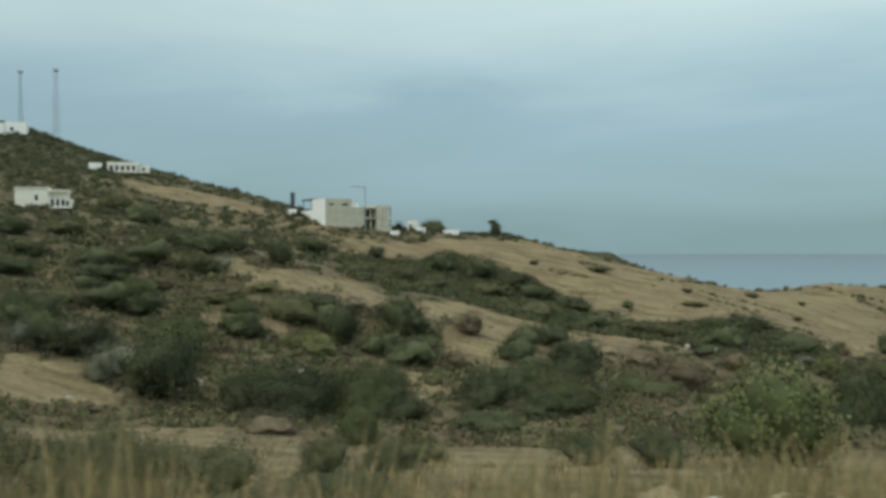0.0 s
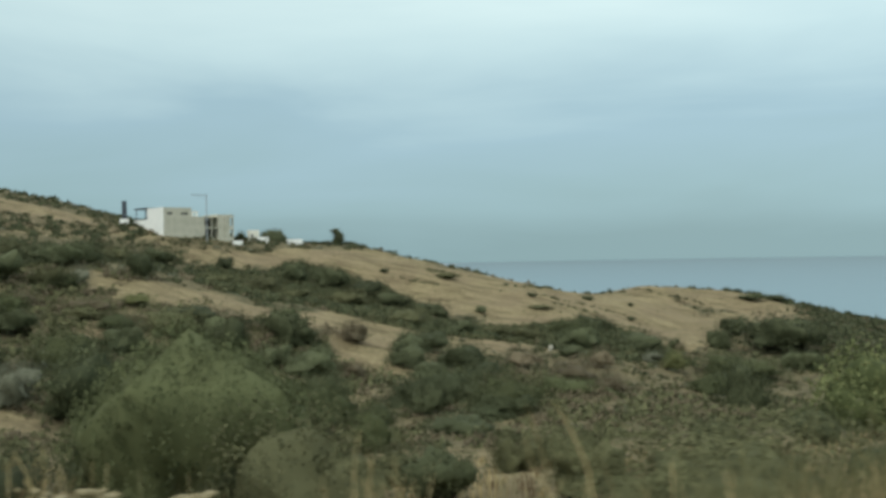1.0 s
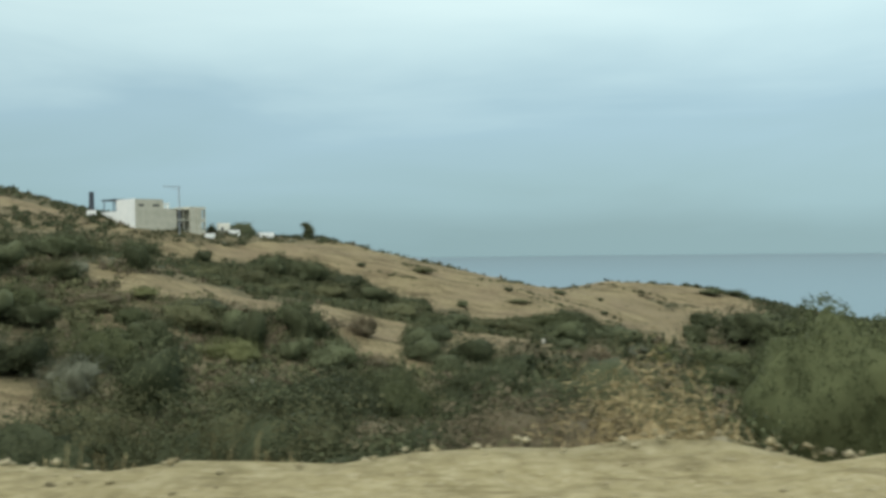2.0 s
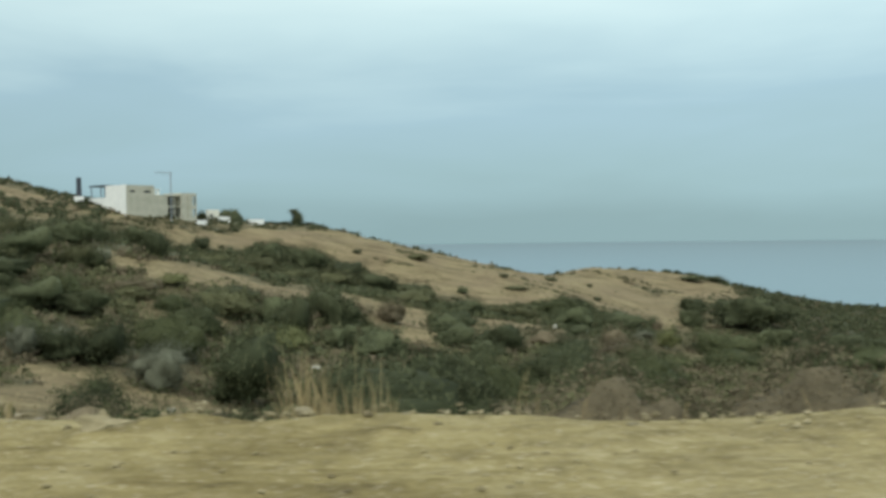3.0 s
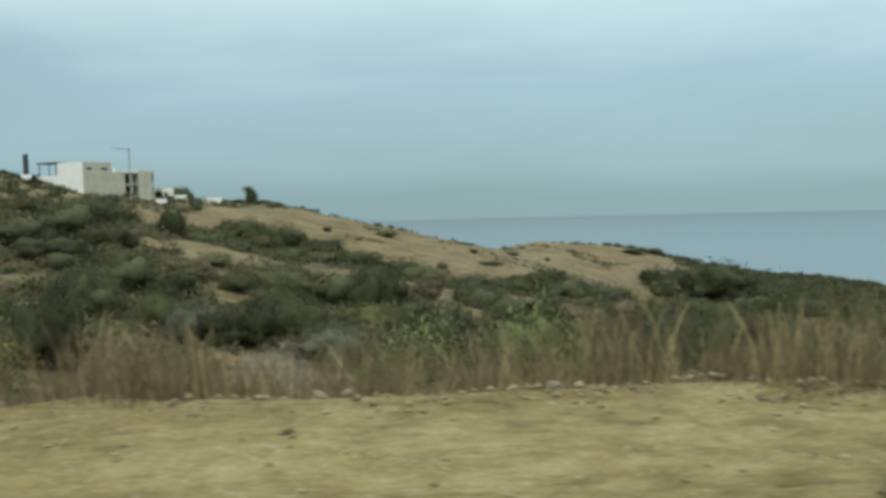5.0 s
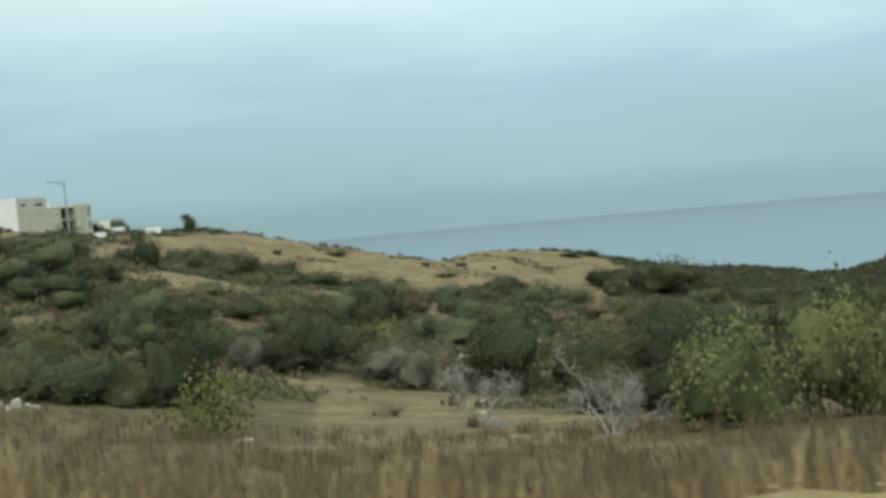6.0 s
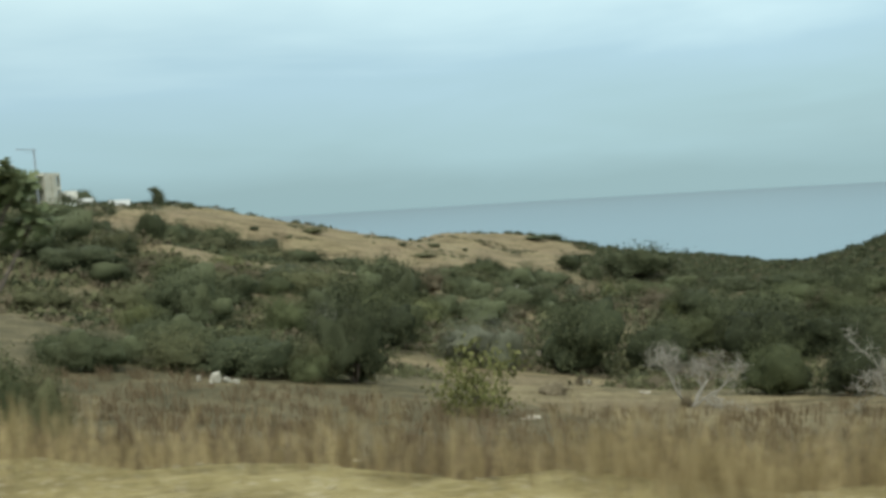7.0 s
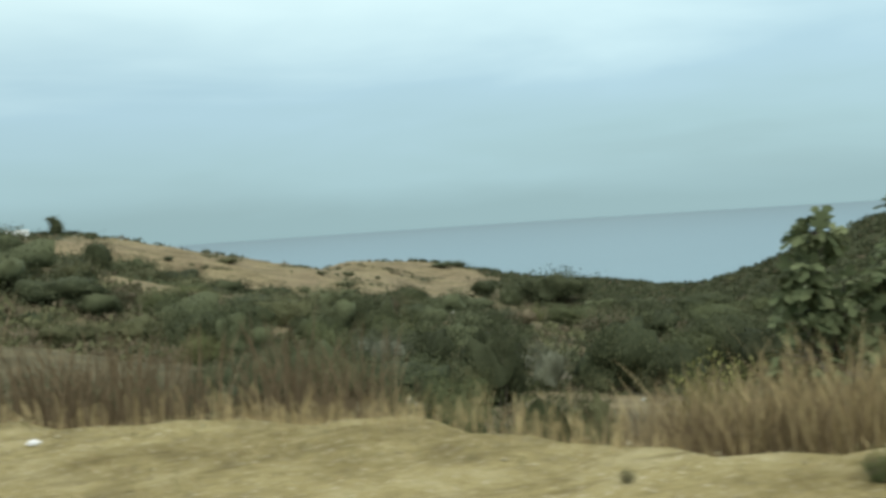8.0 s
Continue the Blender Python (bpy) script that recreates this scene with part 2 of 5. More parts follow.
# brown meadows near the road, thinner and darker than the bare fields
MEADOWS = [[(-76, 66), (-70, 69), (-59, 65), (-56, 61), (-61, 53)],
           [(-70, 69), (-65, 65), (-63, 56), (-66, 45), (-58.6, 38.7), (-63, 31.7), (-70, 33), (-74, 30), (-72, 56)],
           [(-74, 30), (-64, 24), (-57, 28), (-56, 38), (-58.6, 40), (-63, 33), (-70, 34)],
           [(-66, 12), (-72, 10), (-80, 10), (-90, 14), (-96, 18), (-92, 28), (-80, 30), (-70, 28), (-64, 24)],
           [(-147, 210), (-158, 259), (-129, 232), (-112, 236), (-116, 215), (-141, 219)],
           [(-183.9, 234.0), (-181.9, 247.6), (-166.8, 245.2), (-153.3, 240.0), (-147.9, 220.1), (-141.6, 187.6), (-151.1, 188.3)],
           [(-152.9, 204.4), (-151.0, 237.6), (-128.1, 231.6), (-113.1, 246.0), (-111.7, 242.3), (-123.7, 222.6), (-136.2, 214.6), (-142.8, 189.4)]]
# strips of closed scrub that cross the bare hill: outlines in plan
BANDS = [[(-96.3, 244.3), (-80.8, 242.1), (-64.4, 239.4), (-49.9, 226.0), (-34.8, 192.9), (-22.8, 221.1), (-5.8, 238.6), (3.9, 238.2), (13.4, 218.2), (11.3, 204.0), (-5.6, 183.9), (-21.2, 183.2), (-32.8, 169.3), (-50.9, 166.9), (-68.0, 172.2), (-74.6, 163.1), (-85.1, 162.8), (-96.6, 176.3), (-107.4, 212.2), (-100.7, 220.2)]]


def inside(shapes, x, y):
    hit = np.zeros(x.shape, bool)
    for poly in shapes:
        one = np.zeros(x.shape, bool)
        for (ax, ay), (bx, by) in zip(poly, poly[1:] + poly[:1]):
            if ay != by:
                one ^= ((ay > y) != (by > y)) & (x < (bx - ax) * (y - ay) / (by - ay) + ax)
        hit |= one
    return hit


def field(x, y):
    """1 on the bare fields, 0 in the scrub, with ragged borders."""
    x, y = np.atleast_1d(x).astype(float), np.atleast_1d(y).astype(float)
    jx, jy = x + 2.2 * wavy(x, y, 11, 21), y + 2.2 * wavy(x, y, 13, 22)
    return (inside(FIELDS, jx, jy) & ~inside(BANDS, jx, jy)).astype(float)
# ---- end of landform ----


def lush(x, y):
    """1 where the scrub closes: the hill towards the sea and the ridge beside the villa."""
    x, y = np.atleast_1d(x).astype(float), np.atleast_1d(y).astype(float)
    return smooth(48, 95, x) * smooth(95, 130, y) + 0.45 * (1 - smooth(-225, -200, x)) * smooth(90, 120, y) + smooth(480, 520, y) + 0.8 * inside(BANDS, x, y)


def mesh_object(name, verts, faces, mats=(), parent=None):
    me = bpy.data.meshes.new(name)
    me.from_pydata([tuple(v) for v in verts], [], [tuple(f) for f in faces])
    for m in mats:
        me.materials.append(m)
    me.update()
    ob = new(name, me)
    if parent:
        ob.parent = parent
    return ob


def ground_material():
    m, t, n, b = material("dry_hillside", 0.95, 0.1)
    co = n.new("ShaderNodeTexCoord").outputs["Object"]
    big = noise_node(t, 0.03, 6, 0.6, co)
    fine = noise_node(t, 1.4, 6, 0.65, co)
    straw = ramp_node(t, fine, ((0.3, (0.118, 0.099, 0.056)), (0.55, (0.208, 0.174, 0.100)), (0.75, (0.295, 0.252, 0.152))))
    scrub = ramp_node(t, noise_node(t, 0.45, 5, 0.6, co), ((0.35, (0.058, 0.055, 0.031)), (0.7, (0.142, 0.120, 0.070))))
    streak = ramp_node(t, noise_node(t, 0.22, 6, 0.65, co, stretch=(0.35, 1.4, 1)), ((0.38, (0.42, 0.40, 0.37)), (0.56, (1, 1, 1))))
    straw = mix_node(t, 0.85, straw, streak, "MULTIPLY")
    straw = mix_node(t, ramp_node(t, noise_node(t, 0.06, 4, 0.6, co), ((0.4, (0, 0, 0)), (0.65, (0.6, 0.6, 0.6)))), straw, (0.155, 0.122, 0.078))
    open_land = n.new("ShaderNodeAttribute")
    open_land.attribute_name = "field"
    wild = math_node(t, "SUBTRACT", math_node(t, "ADD", math_node(t, "MULTIPLY", big, 1.3), 0.1), math_node(t, "MULTIPLY", open_land.outputs["Fac"], 0.75))
    hill = mix_node(t, ramp_node(t, wild, ((0.35, (0, 0, 0)), (0.75, (1, 1, 1)))), straw, scrub)
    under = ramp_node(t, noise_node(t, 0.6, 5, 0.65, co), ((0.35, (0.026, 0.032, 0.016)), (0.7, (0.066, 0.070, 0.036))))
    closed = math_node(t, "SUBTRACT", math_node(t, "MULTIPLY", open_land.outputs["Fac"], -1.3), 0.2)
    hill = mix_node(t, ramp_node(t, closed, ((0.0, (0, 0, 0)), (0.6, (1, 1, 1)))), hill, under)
    tufts = ramp_node(t, noise_node(t, 5.5, 7, 0.72, co), ((0.36, (0.62, 0.62, 0.58)), (0.60, (1.28, 1.26, 1.22))))
    hill = mix_node(t, 0.85, hill, tufts, "MULTIPLY")
    # the bare verge: pale clay with pebbles, marked by a vertex attribute
    at = n.new("ShaderNodeAttribute")
    at.attribute_name = "verge"
    clay = ramp_node(t, noise_node(t, 2.5, 7, 0.7, co), ((0.3, (0.180, 0.148, 0.070)), (0.5, (0.298, 0.248, 0.112)), (0.75, (0.415, 0.362, 0.200))))
    peb = ramp_node(t, noise_node(t, 22, 3, 0.6, co), ((0.58, (0, 0, 0)), (0.66, (1, 1, 1))))
    clay = mix_node(t, math_node(t, "MULTIPLY", peb, 0.5), clay, (0.58, 0.52, 0.38))
    stain = ramp_node(t, noise_node(t, 0.9, 6, 0.7, co, stretch=(0.6, 1.6, 1)), ((0.36, (0.62, 0.60, 0.55)), (0.55, (1, 1, 1))))
    clay = mix_node(t, 0.8, clay, stain, "MULTIPLY")
    grain = ramp_node(t, noise_node(t, 48, 4, 0.7, co), ((0.36, (0.62, 0.60, 0.56)), (0.55, (1, 1, 1))))
    clay = mix_node(t, 0.8, clay, grain, "MULTIPLY")
    # paler broken limestone in the soil along the first part of the verge
    place = n.new("ShaderNodeSeparateXYZ")
    link(t, co, place.inputs[0])
    pale = math_node(t, "ADD", math_node(t, "MULTIPLY", place.outputs["X"], 0.1), math_node(t, "MULTIPLY", noise_node(t, 0.5, 5, 0.65, co), 1.2))
    chalk = ramp_node(t, noise_node(t, 5, 6, 0.75, co), ((0.35, (0.22, 0.19, 0.105)), (0.65, (0.47, 0.42, 0.27))))
    pale = math_node(t, "ADD", pale, 3.4)
    clay = mix_node(t, ramp_node(t, pale, ((0.2, (0, 0, 0)), (0.9, (0.42, 0.42, 0.42)))), clay, chalk)
    drag = ramp_node(t, noise_node(t, 2.2, 7, 0.72, co, stretch=(0.45, 2.4, 1)), ((0.37, (0.48, 0.45, 0.40)), (0.46, (1, 1, 1))))
    clay = mix_node(t, 0.6, clay, drag, "MULTIPLY")
    edge = math_node(t, "ADD", at.outputs["Fac"], math_node(t, "MULTIPLY", math_node(t, "SUBTRACT", noise_node(t, 1.1, 5, 0.6, co), 0.5), 0.9))
    link(t, mix_node(t, ramp_node(t, edge, ((0.42, (0, 0, 0)), (0.6, (1, 1, 1)))), hill, clay), b.inputs["Base Color"])
    bump_node(t, b, math_node(t, "ADD", fine, noise_node(t, 14, 5, 0.7, co)), 0.9, 0.07)
    return m


def graded(stops):
    """Coordinates whose steps change from stop to stop: (from, step)."""
    v = []
    for (a, da), (b, db) in zip(stops, stops[1:]):
        x = a
        while x < b - 1e-6:
            v.append(x)
            x += da + (db - da) * (x - a) / (b - a)
    return np.array(v + [stops[-1][0]])


def build_ground():
    xs = graded(((-1600, 160), (-440, 10), (-330, 4), (-125, 0.9), (-106, 0.5), (14, 0.5), (30, 1.1), (180, 4), (340, 10), (1600, 160)))
    ys = graded(((-700, 120), (-60, 8), (-8, 0.7), (-2, 0.38), (18, 0.38), (40, 1.2), (120, 2.5), (400, 3.0), (640, 12), (900, 60)))
    gx, gy = np.meshgrid(xs, ys)
    gz = height(gx.ravel(), gy.ravel())
    nx, ny = len(xs), len(ys)
    i = np.arange(nx * ny).reshape(ny, nx)
    quads = np.stack([i[:-1, :-1], i[:-1, 1:], i[1:, 1:], i[1:, :-1]], -1).reshape(-1, 4)
    me = bpy.data.meshes.new("ground")
    me.vertices.add(nx * ny)
    me.vertices.foreach_set("co", np.stack([gx.ravel(), gy.ravel(), gz], -1).ravel())
    me.loops.add(quads.size)
    me.loops.foreach_set("vertex_index", quads.ravel())
    me.polygons.add(len(quads))
    me.polygons.foreach_set("loop_start", np.arange(0, quads.size, 4))
    me.polygons.foreach_set("use_smooth", np.ones(len(quads), bool))
    me.update(calc_edges=True)
    s, off, rz = along(gx.ravel(), gy.ravel())
    edge = np.interp(s, EDGE_AT, EDGE_OUT)
    bare = (1 - smooth(-0.2, 0.9, off - edge)) * smooth(-30, -20, off)
    me.attributes.new("verge", "FLOAT", "POINT").data.foreach_set("value", bare)
    meadow = np.zeros(len(off))
    for shape, open_share in zip(MEADOWS, (0.62, 0.5, 0.27, 0.2, 0.3, 0.34, 0.34)):
        meadow = np.maximum(meadow, open_share * inside([shape], gx.ravel(), gy.ravel()))
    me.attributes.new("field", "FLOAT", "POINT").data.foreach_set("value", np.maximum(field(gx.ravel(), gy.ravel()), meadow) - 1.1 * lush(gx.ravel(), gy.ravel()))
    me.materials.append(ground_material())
    return tagged(new("ground", me), "dry grassy hillside with a bare clay verge", "ground", kind="structure")


ground = build_ground()


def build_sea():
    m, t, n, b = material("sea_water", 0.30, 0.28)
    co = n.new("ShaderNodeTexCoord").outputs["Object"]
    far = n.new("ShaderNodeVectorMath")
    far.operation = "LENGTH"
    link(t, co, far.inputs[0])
    # light on the water put into its colour: paler near, darker towards the horizon
    distance_tone = math_node(t, "ADD", math_node(t, "MULTIPLY", far.outputs["Value"], 0.0002), math_node(t, "MULTIPLY", noise_node(t, 0.0016, 5, 0.6, co, stretch=(0.4, 1.6, 1)), 0.16))
    link(t, ramp_node(t, distance_tone, ((0.12, (0.115, 0.185, 0.215)), (0.45, (0.075, 0.130, 0.155)), (0.95, (0.030, 0.062, 0.074)))), b.inputs["Base Color"])
    bump_node(t, b, noise_node(t, 0.05, 8, 0.7, co), 0.5, 1.0)
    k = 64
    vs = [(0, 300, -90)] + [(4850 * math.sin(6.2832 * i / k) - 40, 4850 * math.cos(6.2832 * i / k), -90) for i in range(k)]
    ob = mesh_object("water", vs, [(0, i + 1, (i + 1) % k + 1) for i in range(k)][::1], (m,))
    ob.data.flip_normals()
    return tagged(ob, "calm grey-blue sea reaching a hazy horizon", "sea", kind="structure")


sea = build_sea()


# ---- makers ----
def edge_place(s, d):
    """The place on the ground d beyond the verge's edge, s along the road."""
    i = int(np.clip(np.searchsorted(ROAD_S, s) - 1, 0, len(ROAD_S) - 2))
    u = (s - ROAD_S[i]) / (ROAD_S[i + 1] - ROAD_S[i])
    p = ROAD[i, :2] + u * (ROAD[i + 1, :2] - ROAD[i, :2])
    a = radians(ROAD[i, 3] + u * (ROAD[i + 1, 3] - ROAD[i, 3]))
    off = float(np.interp(s, EDGE_AT, EDGE_OUT)) + d
    return p[0] - math.sin(a) * off, p[1] + math.cos(a) * off


def mesh_arrays(name, verts, faces, mat, form=None):
    """A mesh from one array of corners and arrays of faces, each with one number of corners."""
    me = bpy.data.meshes.new(name)
    verts = np.asarray(verts, float).reshape(-1, 3)
    faces = [np.asarray(f, int) for f in (faces if isinstance(faces, list) else [faces])]
    loops = np.concatenate([f.ravel() for f in faces])
    sizes = np.concatenate([np.full(len(f), f.shape[1]) for f in faces])
    me.vertices.add(len(verts))
    me.vertices.foreach_set("co", verts.ravel())
    me.loops.add(len(loops))
    me.loops.foreach_set("vertex_index", loops)
    me.polygons.add(len(sizes))
    me.polygons.foreach_set("loop_start", np.concatenate([[0], np.cumsum(sizes)[:-1]]))
    me.materials.append(mat)
    me.update(calc_edges=True)
    if form is not None:
        me.attributes.new("form", "FLOAT_VECTOR", "POINT").data.foreach_set("vector", np.asarray(form, float).ravel())
    me.validate()
    return me


def part(name, data, parent, label=""):
    ob = new(name, data)
    ob.parent = parent
    return tagged(ob, label)


def bm_mesh(name, bm, mat):
    me = bpy.data.meshes.new(name)
    bm.to_mesh(me)
    bm.free()
    me.materials.append(mat)
    return me


def unit(v):
    return v / np.maximum(np.linalg.norm(v, axis=-1, keepdims=True), 1e-9)


def leaves(rng, centres, out, size, shape, aspect=0.55, droop=0.0, turn=0.45):
    """Leaves at the centres, facing more or less along out. shape: the outline, as (along, across) points."""
    n, k = len(centres), len(shape)
    normal = unit(out + rng.normal(0, turn, (n, 3)))
    tip = unit(np.cross(normal, rng.normal(0, 1, (n, 3))) + np.array([0, 0, -droop]))
    side = unit(np.cross(normal, tip))
    scale = (size * rng.uniform(0.6, 1.35, n))[:, None, None]
    sh = np.array(shape)
    bend = 0.25 * (sh[:, 0] - 0.5) ** 2
    v = centres[:, None] + scale * (sh[None, :, :1] * tip[:, None] + sh[None, :, 1:] * aspect * side[:, None] - bend[None, :, None] * normal[:, None])
    return v.reshape(-1, 3), np.arange(n * k).reshape(n, k)


OVAL = ((0.0, 0.0), (0.35, 0.5), (1.0, 0.0), (0.35, -0.5))
TRI = ((0.0, -0.35), (0.15, 0.4), (1.0, 0.0))
LOBED = ((0.0, 0.0), (0.05, 0.40), (0.46, 0.60), (0.40, 0.16), (0.80, 0.34), (1.0, 0.0), (0.80, -0.34), (0.40, -0.16), (0.46, -0.60), (0.05, -0.40))


def tube(rng, points, r0, r1, sides=5):
    """A tapered, slightly crooked tube along points."""
    p = np.asarray(points, float)
    n = len(p)
    d = unit(np.gradient(p, axis=0))
    a = unit(np.cross(d, np.array([0.31, 0.17, 0.93]) + 1e-3))
    b = np.cross(d, a)
    r = np.linspace(r0, r1, n)[:, None, None]
    ang = np.linspace(0, 6.2832, sides, endpoint=False)
    ring = np.cos(ang)[None, :, None] * a[:, None] + np.sin(ang)[None, :, None] * b[:, None]
    v = (p[:, None] + r * ring).reshape(-1, 3)
    i = np.arange(n * sides).reshape(n, sides)
    q = np.stack([i[:-1], np.roll(i, -1, 1)[:-1], np.roll(i, -1, 1)[1:], i[1:]], -1).reshape(-1, 4)
    return v, q


def gather(pieces):
    vs, fs, base = [], [], 0
    for v, f in pieces:
        vs.append(v)
        fs.append(f + base)
        base += len(v)
    return np.concatenate(vs), np.concatenate(fs)


def limbs(rng, height_m, spread, count, depth=2, thick=0.05, lean=0.0):
    """Stems that fork upwards from the ground; returns tubes and the twig ends."""
    tubes, ends = [], []

    def grow(p, d, length, r, level):
        pts = [p]
        for k in range(4):
            d = unit(d + rng.normal(0, 0.16, 3) + np.array([0, 0, 0.06]))
            pts.append(pts[-1] + d * length / 4)
        tubes.append(tube(rng, pts, r, r * 0.55, 5 if level == 0 else 4))
        if level < depth:
            for k in range(rng.randint(2, 4)):
                grow(pts[rng.randint(2, 5)], unit(d + rng.normal(0, 0.55, 3) + np.array([0, 0, 0.1])), length * rng.uniform(0.5, 0.75), r * 0.5, level + 1)
        else:
            ends.append(pts[-1])

    for k in range(count):
        a = rng.uniform(0, 6.283)
        d = unit(np.array([math.cos(a) * spread + lean, math.sin(a) * spread, 1.0]))
        grow(np.array([math.cos(a) * 0.06, math.sin(a) * 0.06, -0.12]), d, height_m * rng.uniform(0.42, 0.6), thick, 0)
    return tubes, np.array(ends)


def ball_mesh(level):
    bm = bmesh.new()
    bmesh.ops.create_icosphere(bm, subdivisions=level, radius=1.0)
    made = np.array([q.co[:] for q in bm.verts]), np.array([[q.index for q in g.verts] for g in bm.faces])
    bm.free()
    return made


BALLS = ball_mesh(1), ball_mesh(2)
CORE_BALL = ball_mesh(3)


def crown_leaves(rng, lobes, count, size, shape=OVAL, aspect=0.55, droop=0.0, shell=0.45, inner=0.74, middle=(0, 0, 0.2), up=0.25):
    """Leaves round lobes, each (x, y, z, radius, flatness), in twig clumps, about dense inner lumps."""
    lobes = np.array(lobes)
    w = lobes[:, 3] ** 2
    twigs = max(1, count // 9)
    pick = rng.choice(len(lobes), twigs, p=w / w.sum())
    d = unit(rng.normal(0, 1, (twigs, 3)))
    rad = lobes[pick, 3] * (shell + (1.08 - shell) * rng.uniform(0, 1, twigs) ** 0.6)
    off = d * rad[:, None]
    off[:, 2] *= lobes[pick, 4]
    at = np.repeat(lobes[pick, :3] + off, 9, 0) + rng.normal(0, size * 0.9, (twigs * 9, 3))
    d = np.repeat(d, 9, 0)
    keep = at[:, 2] > 0.01
    at, d = at[keep], d[keep]
    v, f = leaves(rng, at, unit(d + np.array([0, 0, up])), size, shape, aspect, droop)
    form = np.repeat(unit(0.55 * d + 0.65 * unit(at - np.array(middle)) + np.array([0, 0, up])), len(shape), 0)
    vs, ns, ts, base = [], [], [], len(v)
    for x, y, z, r, flat in (lobes if inner else []):
        ball, tri = BALLS[int(r > 0.35)]
        u = ball * (r * inner * (1 + rng.uniform(-0.2, 0.2, (len(ball), 1))))
        u = np.array([x, y, z]) + u * np.array([1, 1, flat])
        u[:, 2] = np.maximum(u[:, 2], -0.05)
        vs.append(u)
        ns.append(unit(0.55 * ball + 0.65 * unit(u - np.array(middle)) + np.array([0, 0, up])))
        ts.append(tri + base)
        base += len(ball)
    return np.concatenate([v] + vs), [f] + ([np.concatenate(ts)] if ts else []), np.concatenate([form] + ns)


BARK = plain("grey_bark", (0.07, 0.055, 0.042), (0.19, 0.16, 0.13), 6, bump=0.6)
DEAD_WOOD = plain("bleached_wood", (0.20, 0.19, 0.16), (0.36, 0.335, 0.275), 7, bump=0.5)
LEAF_DARK = leaf_material("dark_evergreen_leaf", (0.048, 0.057, 0.030), (0.102, 0.114, 0.059), 0.5)
LEAF_OLIVE = leaf_material("olive_leaf", (0.073, 0.078, 0.039), (0.141, 0.141, 0.071), 0.4)
LEAF_GREY = leaf_material("grey_green_leaf", (0.094, 0.102, 0.070), (0.165, 0.172, 0.119), 0.4)
LEAF_BROWN = leaf_material("withered_brown_leaf", (0.097, 0.083, 0.051), (0.177, 0.148, 0.093), 0.4)
LEAF_LIME = leaf_material("yellow_green_leaf", (0.084, 0.093, 0.039), (0.160, 0.168, 0.073), 0.35)
LEAF_FIG = leaf_material("fig_leaf", (0.094, 0.118, 0.056), (0.205, 0.232, 0.116), 0.2, 0.7)
LEAF_GREEN = leaf_material("fresh_green_leaf", (0.056, 0.066, 0.031), (0.111, 0.123, 0.057), 0.4)
HERB_LEAF = leaf_material("herb_leaf", (0.085, 0.105, 0.040), (0.165, 0.188, 0.078), 0.4, 0.8, False)
WEED = leaf_material("olive_weed", (0.120, 0.118, 0.056), (0.225, 0.210, 0.108), 0.3, 0.8, False)
LEAF_PALE = leaf_material("pale_fig_leaf", (0.085, 0.102, 0.042), (0.180, 0.196, 0.084), 0.2)
LEAF_YELLOW = leaf_material("yellowing_leaf", (0.090, 0.100, 0.034), (0.230, 0.228, 0.088), 0.2)
STRAW = leaf_material("dry_straw", (0.205, 0.155, 0.074), (0.480, 0.388, 0.208), 0.2, 0.8, False)
RUSSET = leaf_material("russet_dry_stalk", (0.100, 0.074, 0.042), (0.205, 0.156, 0.094), 0.2, 0.8, False)


def crown_mesh(leaf, made):
    return mesh_arrays("crown", made[0], made[1], leaf, made[2])


